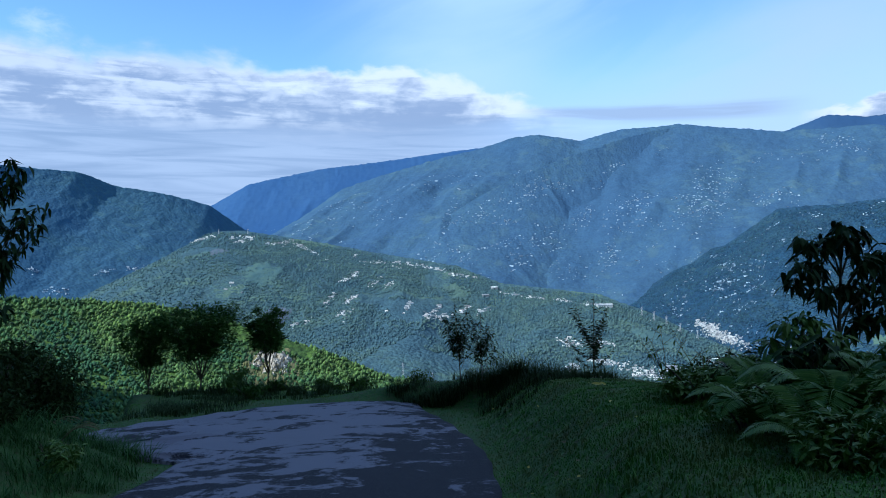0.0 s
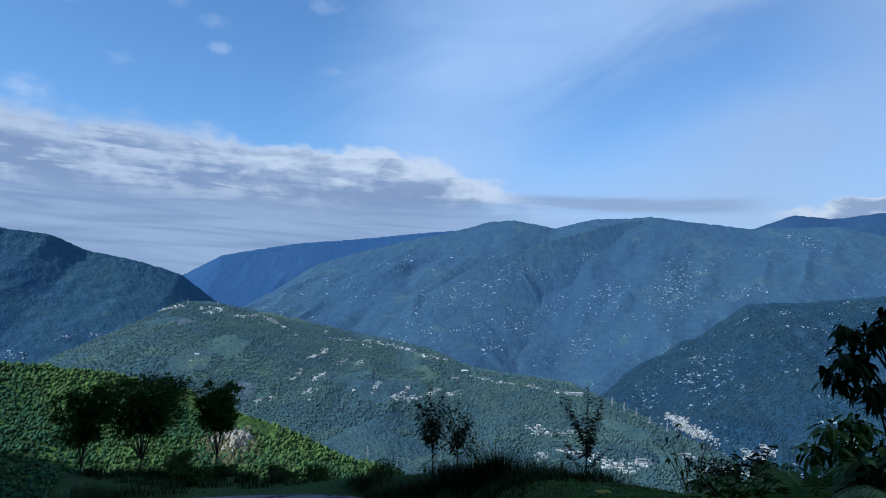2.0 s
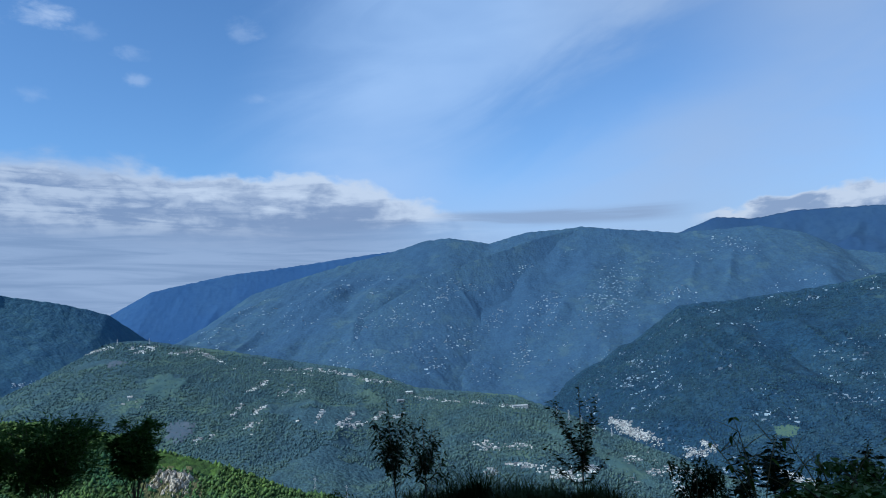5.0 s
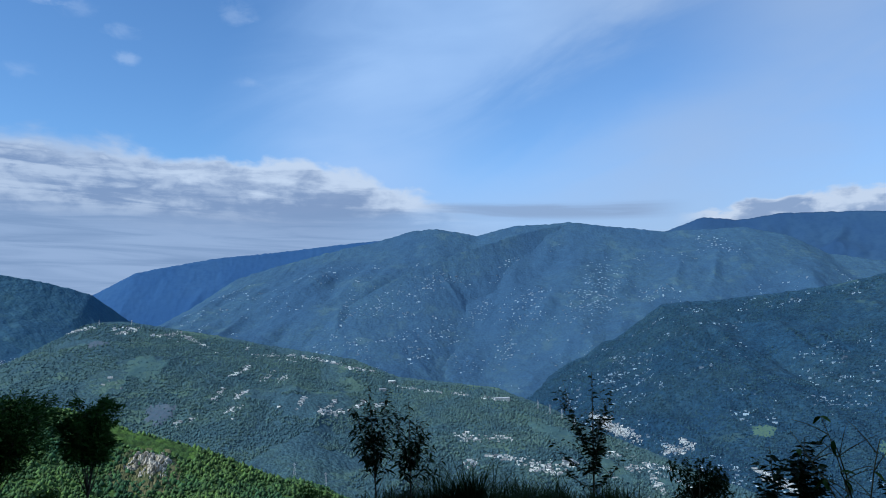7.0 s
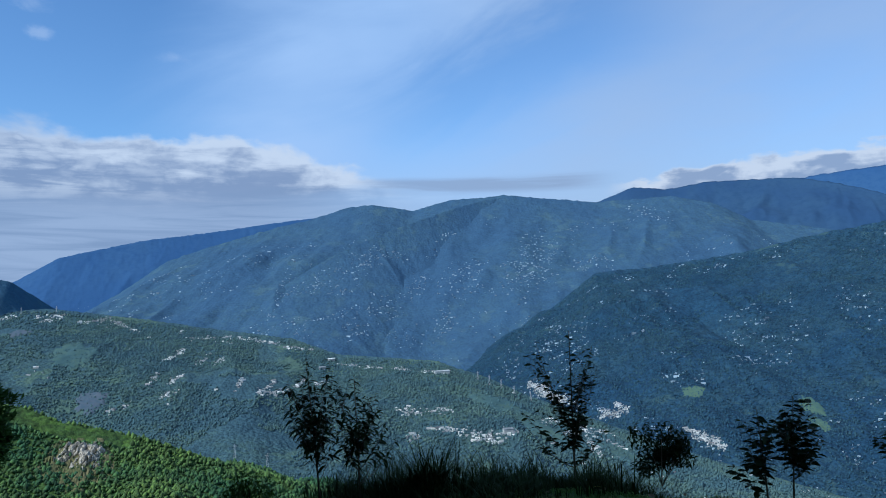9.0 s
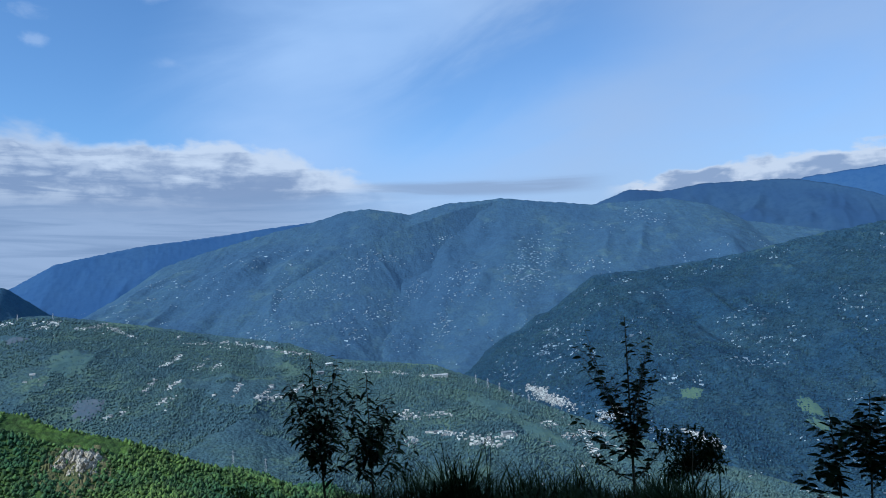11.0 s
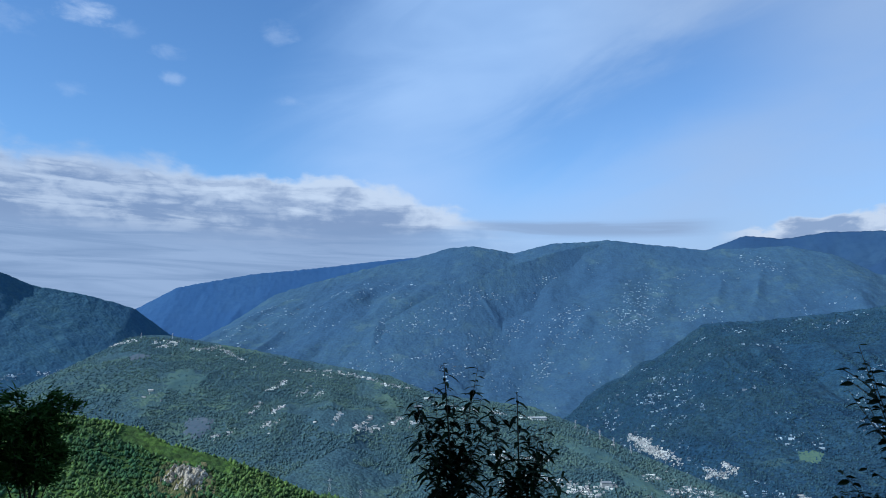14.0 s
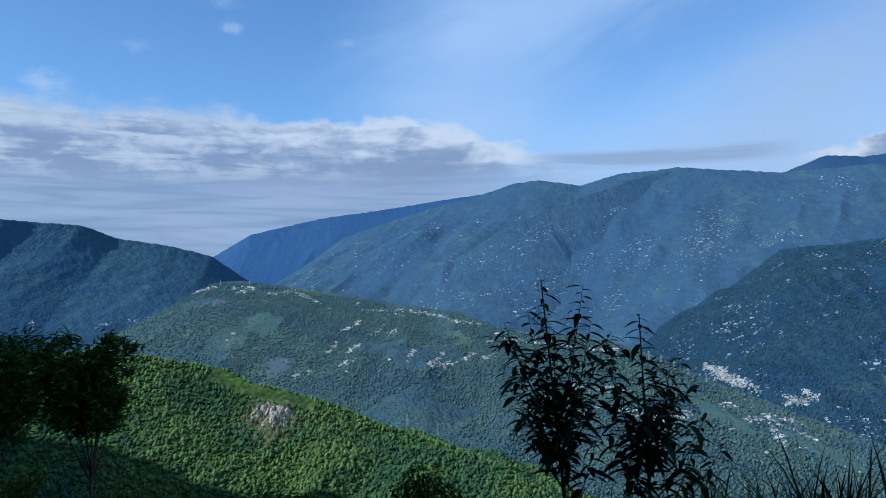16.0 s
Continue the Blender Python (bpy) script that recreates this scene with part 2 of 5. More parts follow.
M = {
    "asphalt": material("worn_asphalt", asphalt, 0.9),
    "soil": material("grassy_soil", mottled((0.036, 0.090, 0.020), (0.058, 0.122, 0.028), (0.080, 0.078, 0.034), 0.9, 11.0, 0.8, 0.06), 0.95),
    "grass": material("grass_blade", leafy((0.075, 0.185, 0.040), (0.130, 0.255, 0.055), patch=(0.13, 0.155, 0.060)), 0.8, 0.1),
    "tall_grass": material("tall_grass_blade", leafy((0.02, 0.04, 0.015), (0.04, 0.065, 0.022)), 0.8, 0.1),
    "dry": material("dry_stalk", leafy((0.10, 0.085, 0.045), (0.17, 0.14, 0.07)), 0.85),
    # Sapling and broad leaves near black: backlit silhouettes put into the leaf colour.
    "leaf": material("backlit_sapling_leaf", leafy((0.009, 0.022, 0.009), (0.020, 0.038, 0.012)), 0.7, 0.1),
    "broad": material("backlit_broad_leaf", leafy((0.014, 0.034, 0.014), (0.03, 0.058, 0.018)), 0.7, 0.1),
    "willow": material("fine_leaf", leafy((0.028, 0.075, 0.014), (0.058, 0.118, 0.02)), 0.7, 0.1),
    "bush": material("bush_leaf", leafy((0.03, 0.068, 0.010), (0.065, 0.115, 0.016)), 0.7, 0.1),
    "weed": material("weed_leaf", leafy((0.063, 0.138, 0.018), (0.127, 0.207, 0.030)), 0.55, 0.35),
    "fern": material("fern_green", leafy((0.048, 0.121, 0.014), (0.090, 0.172, 0.021)), 0.6, 0.22),
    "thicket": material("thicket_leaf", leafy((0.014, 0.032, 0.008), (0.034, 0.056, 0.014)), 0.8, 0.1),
    "bank_grass": material("bank_grass_blade", leafy((0.040, 0.100, 0.030), (0.072, 0.150, 0.040)), 0.8, 0.1),
    "yellow": material("yellow_leaf", leafy((0.35, 0.33, 0.05), (0.45, 0.36, 0.06)), 0.7),
    "bark": material("bark", mottled((0.07, 0.055, 0.04), (0.12, 0.10, 0.08), (0.03, 0.025, 0.02), 6.0, 45.0, 0.8, 0.01), 0.9),
    "rock": material("bare_rock", mottled((0.34, 0.31, 0.25), (0.58, 0.55, 0.49), (0.17, 0.16, 0.10), 0.16, 0.55, 0.9, 0.8), 0.95),
    "near_wood": material("near_hill_ground", wooded((0.045, 0.10, 0.025), (0.085, 0.16, 0.028), (0.035, 0.075, 0.022), (0.13, 0.19, 0.035), 3.5, 70.0, 1.0), 0.95),
    "near_tree": material("near_hill_crowns", mottled((0.030, 0.088, 0.044), (0.100, 0.174, 0.046), (0.021, 0.064, 0.042), 0.022, 0.9, 0.5, 0.4, 0.85), 0.95),
    # Village ridge greens carry a painted blue-grey tint for haze.
    "mid_wood": material("hazed_ridge_woods", wooded((0.058, 0.110, 0.137), (0.076, 0.131, 0.122), (0.047, 0.091, 0.122), (0.093, 0.148, 0.111), 8.0, 260.0, 3.5, 0.54, 0.6), 1.0, 0.1),
    "mid_tree": material("hazed_ridge_crowns", mottled((0.059, 0.113, 0.139), (0.086, 0.142, 0.129), (0.045, 0.091, 0.123), 0.012, 0.2, 0.4, 1.0, 0.4), 1.0, 0.1),
    # Far woods: distance haze is painted into these base colours as blue.
    "spur_tree": material("hazed_spur_crowns", mottled((0.025, 0.066, 0.117), (0.040, 0.086, 0.115), (0.020, 0.053, 0.104), 0.010, 0.15, 0.4, 1.0, 0.5), 1.0, 0.1),
    "spur_wood": material("hazed_spur_woods", wooded((0.028, 0.071, 0.127), (0.040, 0.085, 0.120), (0.020, 0.056, 0.111), (0.055, 0.102, 0.109), 10.0, 300.0, 6.0, 0.62, 0.8), 1.0, 0.1),
    "far_wood": material("hazed_mountain_woods", wooded((0.047, 0.097, 0.169), (0.057, 0.111, 0.164), (0.041, 0.088, 0.161), (0.069, 0.122, 0.154), 13.0, 420.0, 2.4, 0.56, 0.35), 1.0, 0.1),
    "farm_wood": material("hazed_terraced_woods", wooded((0.044, 0.091, 0.150), (0.061, 0.114, 0.144), (0.038, 0.081, 0.136), (0.080, 0.127, 0.138), 11.0, 260.0, 3.0, 0.52, 0.55), 1.0, 0.1),
    # Tone halfway between farmed spur and right mountain, a painted step of haze.
    "foot_wood": material("haze_step_woods", wooded((0.037, 0.082, 0.139), (0.052, 0.101, 0.131), (0.029, 0.070, 0.125), (0.068, 0.113, 0.124), 10.0, 260.0, 5.0, 0.56, 0.6), 1.0, 0.1),
    "left_wood": material("hazed_left_woods", wooded((0.046, 0.107, 0.179), (0.058, 0.125, 0.165), (0.040, 0.096, 0.163), (0.065, 0.129, 0.154), 11.0, 420.0, 1.8, 0.6, 0.3), 1.0, 0.1),
    "dim_wood": material("hazed_blue_woods", mottled((0.033, 0.082, 0.190), (0.041, 0.094, 0.196), (0.029, 0.075, 0.178), 0.0018, 0.03, 0.3, 4.0), 1.0, 0.1),
    "peak_wood": material("hazed_peak_woods", mottled((0.028, 0.063, 0.135), (0.036, 0.076, 0.140), (0.025, 0.058, 0.124), 0.0025, 0.03, 0.3, 4.0), 1.0, 0.1),
    "scree": material("brown_scree", mottled((0.105, 0.112, 0.045), (0.165, 0.150, 0.072), (0.06, 0.09, 0.03), 0.15, 0.7, 0.7, 0.5), 0.95),
    # Clearings are blued to match the haze painted into the woods around them.
    "field": material("hazed_clearing", mottled((0.059, 0.110, 0.115), (0.076, 0.126, 0.105), (0.050, 0.098, 0.110), 0.02, 0.12, 0.3, 0.4), 1.0, 0.1),
    "meadow": material("hazed_meadow", mottled((0.066, 0.118, 0.098), (0.082, 0.134, 0.092), (0.050, 0.098, 0.100), 0.03, 0.15, 0.3, 0.4), 1.0, 0.1),
    "tilled": material("hazed_tilled_earth", mottled((0.079, 0.105, 0.135), (0.092, 0.114, 0.137), (0.057, 0.099, 0.130), 0.02, 0.10, 0.3, 0.4), 1.0, 0.1),
    "house": material("house_walls", mottled((0.30, 0.34, 0.38), (0.52, 0.57, 0.62), (0.19, 0.23, 0.27), 0.05, 0.4, 0.1, 0.05, 0.9), 0.8),
    # Far copies of walls and roofs, dimmed and blued to imitate haze.
    "far_house": material("hazed_walls", mottled((0.19, 0.27, 0.37), (0.33, 0.42, 0.53), (0.14, 0.21, 0.31), 0.05, 0.4, 0.1, 0.05, 0.9), 0.9, 0.1),
    "far_tin": material("hazed_tin", mottled((0.18, 0.26, 0.36), (0.30, 0.39, 0.50), (0.15, 0.22, 0.32), 0.03, 0.2, 0.1, 0.05, 0.9), 0.9, 0.1),
    "tin": material("tin_roofs", mottled((0.29, 0.32, 0.35), (0.45, 0.49, 0.53), (0.27, 0.24, 0.24), 0.03, 0.2, 0.1, 0.05, 0.9), 0.7),
    "steel": material("galvanised_steel", mottled((0.4, 0.42, 0.44), (0.5, 0.52, 0.54), (0.3, 0.3, 0.3), 1.0, 8.0), 0.6),
}


# ---- mesh helpers ----
def mesh_object(name, verts, faces, mat, parent=None, label="", smooth=False):
    me = bpy.data.meshes.new(name)
    me.from_pydata([tuple(v) for v in verts], [], [tuple(f) for f in faces])
    me.materials.append(mat)
    if smooth:
        me.shade_smooth()
    ob = new(name, me)
    if parent:
        ob.parent = parent
    if label:
        ob["label"] = label
    return ob


def empty(name, place, label, category, group=""):
    ob = new(name)
    ob.location = place
    ob.empty_display_size = 0.1
    return tagged(ob, label, category, group)


def lattice(h, k):
    """Fixed pseudo-random number from 0 to 1 for each whole-number pair."""
    v = np.sin(h * 127.1 + k * 311.7) * 43758.5453
    return v - np.floor(v)


def fbm(x, y, octaves=5, gain=0.5):
    x, y = np.asarray(x, float), np.asarray(y, float)
    total, amp, norm = np.zeros(np.broadcast(x, y).shape), 1.0, 0.0
    for o in range(octaves):
        xi, yi = np.floor(x), np.floor(y)
        fx, fy = x - xi, y - yi
        fx, fy = fx * fx * (3 - 2 * fx), fy * fy * (3 - 2 * fy)
        a, b = lattice(xi, yi), lattice(xi + 1, yi)
        c, d = lattice(xi, yi + 1), lattice(xi + 1, yi + 1)
        total += amp * ((a * (1 - fx) + b * fx) * (1 - fy) + (c * (1 - fx) + d * fx) * fy)
        norm += amp
        amp *= gain
        x, y = x * 2.03 + 17.3, y * 2.03 + 9.1
    return total / norm


def ease(x, lo, hi):
    t = np.clip((np.asarray(x, float) - lo) / (hi - lo), 0, 1)
    return t * t * (3 - 2 * t)


def tube(verts, faces, points, radii, sides=5):
    """Adds a tapered tube along the points."""
    start = len(verts)
    for i, p in enumerate(points):
        a, b = Vector(points[max(i - 1, 0)]), Vector(points[min(i + 1, len(points) - 1)])
        q = (b - a).to_track_quat("Z", "Y")
        for k in range(sides):
            t = math.tau * k / sides
            verts.append(Vector(p) + q @ Vector((math.cos(t) * radii[i], math.sin(t) * radii[i], 0)))
    for i in range(len(points) - 1):
        for k in range(sides):
            a, b = start + i * sides + k, start + i * sides + (k + 1) % sides
            faces.append((a, b, b + sides, a + sides))
    faces.append(tuple(range(start + (len(points) - 1) * sides, start + len(points) * sides)))


def leaf_shape(length, width, droop):
    """Verts and faces of one folded, drooping leaf that grows along +x."""
    rows = ((0.0, 0.0), (0.22, 0.75), (0.5, 1.0), (0.78, 0.62), (1.0, 0.0))
    verts, faces = [], []
    for t, wd in rows:
        x, z = length * t, -droop * length * t * t
        verts.append((x, 0, z - 0.10 * width * wd))
        if wd:
            verts += [(x - 0.02 * length, 0.5 * width * wd, z + 0.06 * width), (x - 0.02 * length, -0.5 * width * wd, z + 0.06 * width)]
    # 0 base; 1,2,3; 4,5,6; 7,8,9; 10 tip
    faces += [(0, 1, 2), (0, 3, 1), (1, 4, 5, 2), (1, 3, 6, 4), (4, 7, 8, 5), (4, 6, 9, 7), (7, 10, 8), (7, 9, 10)]
    return verts, faces


def add_leaf(verts, faces, at, turn, length, width, droop=0.35, quick=False):
    """Adds one leaf to a joined crown; turn is a quaternion."""
    s = len(verts)
    if quick:
        pts = [(0, 0, 0), (length * 0.45, width * 0.5, -droop * length * 0.15), (length, 0, -droop * length), (length * 0.45, -width * 0.5, -droop * length * 0.15)]
        fcs = [(0, 1, 2, 3)]
    else:
        pts, fcs = leaf_shape(length, width, droop)
    verts.extend(Vector(at) + turn @ Vector(p) for p in pts)
    faces.extend(tuple(s + i for i in f) for f in fcs)


def heading(yaw, pitch, roll=0.0):
    return Euler((roll, -pitch, yaw), "XYZ").to_quaternion()


# ---- ground: the road's shoulder, the drop to the valley and the slope behind ----
def ground_height(x, y):
    """Height of the bare ground: a road that falls away ahead, banks beside it, a drop beyond, a hillside behind and an
    unseen flank on the left added to cast shade.
    """
    x, y = np.asarray(x, float), np.asarray(y, float)
    base = -0.125 * y + 0.06 * np.minimum(x + 1.0, 0)
    base = np.where(y < -4, 0.5 - 0.0 * y + 0.06 * np.minimum(x + 1.0, 0), base)
    right = ease(x, 0.45, 1.7) * (0.76 - 0.10 * ease(y, 8.6, 10.6)) * ease(y, 14.2, 10.8) + 0.16 * ease(x, 1.6, 3.6) * ease(y, 11, 7)
    verge = 0.42 * ease(np.hypot(x + 2.3, y - 10.2), 3.3, 4.2) * ease(y, 10, 12) * ease(x, -3.5, -0.5) * (1 - ease(x, 0.45, 1.7)) * ease(y, 15.4, 13.2)
    left = 0.55 * ease(x, -3.2, -4.6) * ease(y, 9.4, 7.6)
    lumps = 0.16 * (fbm(x * 1.5, y * 1.5, 4) - 0.5) * ease(np.abs(x + 1.3), 1.7, 2.3)
    z = base + right + verge + left + lumps
    z = z - 0.95 * ease(x, 2.2, 4.6) * ease(y, 7.6, 10.2)
    edge = 16.2 - 2.0 * ease(x, -3.0, 0.6) - 1.0 * ease(x, 1.5, 3.5) + 1.4 * (fbm(x * 0.25 + 7, y * 0.0 + 3, 2) - 0.5)
    z = z - 4.0 * ease(-x - 0.43 * y, 0.0, 1.3) * ease(y, 12.8, 14.6) * ease(y, 60, 30)
    past = np.maximum(y - edge - 2.4 * ease(x, -3.0, -6.0), 0)
    fall = np.where(past < 160, 0.62 * past * ease(past, -1, 6), 99.2 + 0.42 * (past - 160))
    z = z - np.minimum(fall, 430) - np.clip(np.abs(x) - 30, 0, 400) * 0.45 * ease(y, 0, 60)
    up = math.sin(SUN_TURN) * x + math.cos(SUN_TURN) * y - 7.0
    # Unseen slopes: steep one behind shades the road, added left flank shades the near hill.
    z = z + 60.0 * ease(up, -6, 50) * ease(y, 30, 10) + 415.0 * ease(-x - 0.75 * y - 86, 0, 90) * ease(y, 270, 250) + 4.0 * (fbm(x * 0.05, y * 0.05, 4) - 0.5) * ease(up, 0, 14)
    return np.maximum(z, -470 + 25 * fbm(x * 0.002, y * 0.002, 4))


def spread(fine, step, far, ratio):
    c = list(np.arange(0, fine, step))
    while c[-1] < far:
        c.append(c[-1] + max(step, (c[-1] - c[-2]) * ratio))
    return np.array(c)


gx = spread(9.0, 0.16, 5600.0, 1.09)
gx = np.concatenate([-gx[:0:-1], gx])
gy = np.concatenate([-spread(6.0, 0.3, 900.0, 1.15)[:0:-1], spread(24.0, 0.16, 5600.0, 1.08)])


def sheet(name, xs, ys, zs, mat):
    """A grid mesh from 2D arrays of coordinates."""
    rows, cols = xs.shape
    me = bpy.data.meshes.new(name)
    k = np.arange(rows * cols).reshape(rows, cols)
    quads = np.stack([k[:-1, :-1], k[:-1, 1:], k[1:, 1:], k[1:, :-1]], -1).reshape(-1, 4)
    me.from_pydata(np.stack([xs, ys, zs], -1).reshape(-1, 3).tolist(), [], quads.tolist())
    me.materials.append(mat)
    me.shade_smooth()
    return new(name, me)


GX, GY = np.meshgrid(gx, gy)
tagged(sheet("ground", GX, GY, ground_height(GX, GY), M["soil"]), "grassy mountain shoulder that drops into a deep valley", "ground", kind="structure")


def road_edges(y):
    jag = 0.10 * (fbm(y * 1.7, 2.0, 3) - 0.5)
    circle = np.sqrt(np.maximum(3.3 ** 2 - (y - 10.2) ** 2, 0))
    r = np.minimum(0.55 - 0.95 * ease(y, 8.6, 13.2), np.where(y < 10.2, 9.0, -2.28 + circle)) + jag
    l = np.where(y < 8.2, -3.1 + 0.12 * (fbm(y * 1.1, 5.0, 3) - 0.5), -2.5 - circle - 4.9 * ease(y, 8.4, 9.0) * ease(y, 10.3, 9.7) + 2.1 * ease(y, 9.0, 8.2))
    return l, r


ry = np.concatenate([np.arange(-7.0, 13.3, 0.12), np.linspace(13.32, 13.49, 5)])
rl, rr = road_edges(ry)
ru = np.linspace(0, 1, 60)
RX = rl[:, None] + (rr - rl)[:, None] * ru[None, :]
RY = ry[:, None] + 0 * RX
RZ = ground_height(RX, RY) + 0.045 + 0.02 * (fbm(RX * 0.9, RY * 0.9, 3) - 0.5)
RZ -= 0.11 * (ease(ru, 0.02, 0.0) + ease(ru, 0.98, 1.0))[None, :]
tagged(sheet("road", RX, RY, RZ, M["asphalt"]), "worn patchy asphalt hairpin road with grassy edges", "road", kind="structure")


# ---- ridges and mountains ----
def along(points, count):
    """Evenly spaced points on a polyline, softly rounded at its corners."""
    p = np.array(points, float)
    s = np.concatenate([[0], np.cumsum(np.hypot(*np.diff(p[:, :2], axis=0).T))])
    t = np.linspace(0, s[-1], count)
    q = np.stack([np.interp(t, s, p[:, i]) for i in range(3)], -1)
    for _ in range(max(1, count // 130)):
        q[1:-1] = 0.25 * q[:-2] + 0.5 * q[1:-1] + 0.25 * q[2:]
    return q, t


SURFACES = {}


def ridge(name, crest, fall, foot, mat, label, count, rows, gully, rough, back=0.35, seed=0.0, relief=1.0):
    """A mountain ridge: its crest line, the way and distance its face falls (one for all, or rows of share along the crest, x, y), and the height of its foot."""
    c, s = along(crest, count)
    c[:, 2] += 0.5 * rough * (fbm(s / rough / 3.0 + seed, 0.5, 4, 0.6) - 0.5) * ease(s, 0, 60)
    turn = np.array(fall if isinstance(fall, list) else [(0, *fall), (1, *fall)], float)
    fx, fy = [np.interp(s / s[-1], turn[:, 0], turn[:, k])[:, None] for k in (1, 2)]
    v = np.concatenate([np.linspace(-back, 0, 10)[:-1], np.linspace(0, 1, rows) ** 1.15])
    a = np.abs(v)[None, :]
    side = np.sign(v)[None, :]
    x = c[:, 0:1] + fx * v[None, :]
    y = c[:, 1:2] + fy * v[None, :]
    length = np.hypot(fx, fy)
    wander = 0.35 * gully * (fbm(x / gully / 1.4 + seed, y / gully / 1.4, 3) - 0.5)
    ridged = 1 - np.abs(2 * fbm((s[:, None] + wander + 0.25 * a * length) / gully + seed, a * length / gully * 0.35 + seed, 4, 0.5) - 1)
    big = fbm(x / gully / 2.2 + seed, y / gully / 2.2 + 4, 4) - 0.5
    reach = max(3, count // 9)
    even = np.convolve(np.pad(c[:, 2], reach, mode="edge"), np.hanning(2 * reach + 1) / reach, "valid")[:, None]
    high = c[:, 2:3] + (even - c[:, 2:3]) * ease(a, 0.0, 0.4)
    z = high + (foot - high) * (a ** 0.92)
    z += relief * length * 0.11 * (ridged - 0.72) * ease(a, 0.0, 0.3) * (1 - 0.7 * a) + relief * length * 0.12 * big * ease(a, 0.02, 0.4)
    z += rough * (fbm(x / rough / 2.5, y / rough / 2.5, 4, 0.6) - 0.5)
    ob = sheet(name, x, y, z, mat)
    SURFACES[name] = (c, s, v, x, y, z)
    return tagged(ob, label, "mountain", kind="structure")


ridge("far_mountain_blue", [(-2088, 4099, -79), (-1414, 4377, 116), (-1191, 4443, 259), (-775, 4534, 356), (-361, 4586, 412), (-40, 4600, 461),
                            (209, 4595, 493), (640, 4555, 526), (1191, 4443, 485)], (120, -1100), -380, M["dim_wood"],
      "long wooded mountain ridge in the far distance, blued for haze", 480, 60, 330, 9, seed=3.3, relief=0.35)
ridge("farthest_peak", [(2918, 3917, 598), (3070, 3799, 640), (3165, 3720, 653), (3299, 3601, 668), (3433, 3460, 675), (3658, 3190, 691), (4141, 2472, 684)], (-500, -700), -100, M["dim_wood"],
      "mountain crest behind the peaks, blued for haze", 200, 40, 300, 10, seed=2.9, relief=0.8)
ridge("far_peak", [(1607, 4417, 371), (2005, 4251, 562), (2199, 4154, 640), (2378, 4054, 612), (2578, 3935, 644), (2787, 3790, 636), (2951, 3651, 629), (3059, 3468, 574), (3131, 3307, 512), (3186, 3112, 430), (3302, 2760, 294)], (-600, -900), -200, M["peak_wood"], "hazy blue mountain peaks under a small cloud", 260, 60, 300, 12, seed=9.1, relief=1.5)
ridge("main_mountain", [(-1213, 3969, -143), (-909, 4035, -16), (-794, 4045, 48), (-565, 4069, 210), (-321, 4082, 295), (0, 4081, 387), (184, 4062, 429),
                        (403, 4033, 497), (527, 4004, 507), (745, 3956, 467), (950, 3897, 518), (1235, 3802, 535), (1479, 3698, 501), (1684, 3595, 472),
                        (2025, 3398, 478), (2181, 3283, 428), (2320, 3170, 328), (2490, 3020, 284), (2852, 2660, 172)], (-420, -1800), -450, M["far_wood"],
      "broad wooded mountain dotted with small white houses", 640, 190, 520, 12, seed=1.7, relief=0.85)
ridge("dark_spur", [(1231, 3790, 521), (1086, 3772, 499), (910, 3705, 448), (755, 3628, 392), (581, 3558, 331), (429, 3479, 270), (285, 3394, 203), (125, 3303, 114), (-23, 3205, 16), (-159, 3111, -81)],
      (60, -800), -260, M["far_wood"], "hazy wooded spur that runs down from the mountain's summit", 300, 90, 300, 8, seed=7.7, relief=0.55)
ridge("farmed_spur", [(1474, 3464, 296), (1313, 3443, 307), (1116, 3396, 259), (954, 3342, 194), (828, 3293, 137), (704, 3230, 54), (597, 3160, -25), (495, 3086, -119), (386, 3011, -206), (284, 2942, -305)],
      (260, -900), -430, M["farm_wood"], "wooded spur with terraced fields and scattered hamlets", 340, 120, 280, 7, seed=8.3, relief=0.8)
# Invented spur: its middle tone softens the haze step beside the right mountain.
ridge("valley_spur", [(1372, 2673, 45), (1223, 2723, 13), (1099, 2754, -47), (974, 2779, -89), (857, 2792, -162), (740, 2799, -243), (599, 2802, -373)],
      (120, -800), -440, M["foot_wood"], "added low wooded spur that grades the haze between two mountains", 220, 90, 220, 10, seed=4.9, relief=0.8)
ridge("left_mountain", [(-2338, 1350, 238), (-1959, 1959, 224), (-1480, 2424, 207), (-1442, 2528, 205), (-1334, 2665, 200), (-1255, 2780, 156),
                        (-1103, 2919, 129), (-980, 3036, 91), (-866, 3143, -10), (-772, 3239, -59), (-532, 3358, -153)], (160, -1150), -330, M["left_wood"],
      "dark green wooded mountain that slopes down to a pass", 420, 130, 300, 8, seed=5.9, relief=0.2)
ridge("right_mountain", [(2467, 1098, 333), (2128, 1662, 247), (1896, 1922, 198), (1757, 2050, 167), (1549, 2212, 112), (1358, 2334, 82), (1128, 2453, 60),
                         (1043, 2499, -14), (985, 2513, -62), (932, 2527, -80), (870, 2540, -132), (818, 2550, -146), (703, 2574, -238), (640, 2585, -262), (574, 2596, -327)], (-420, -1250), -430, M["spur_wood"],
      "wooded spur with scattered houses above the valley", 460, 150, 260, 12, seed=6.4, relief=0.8)
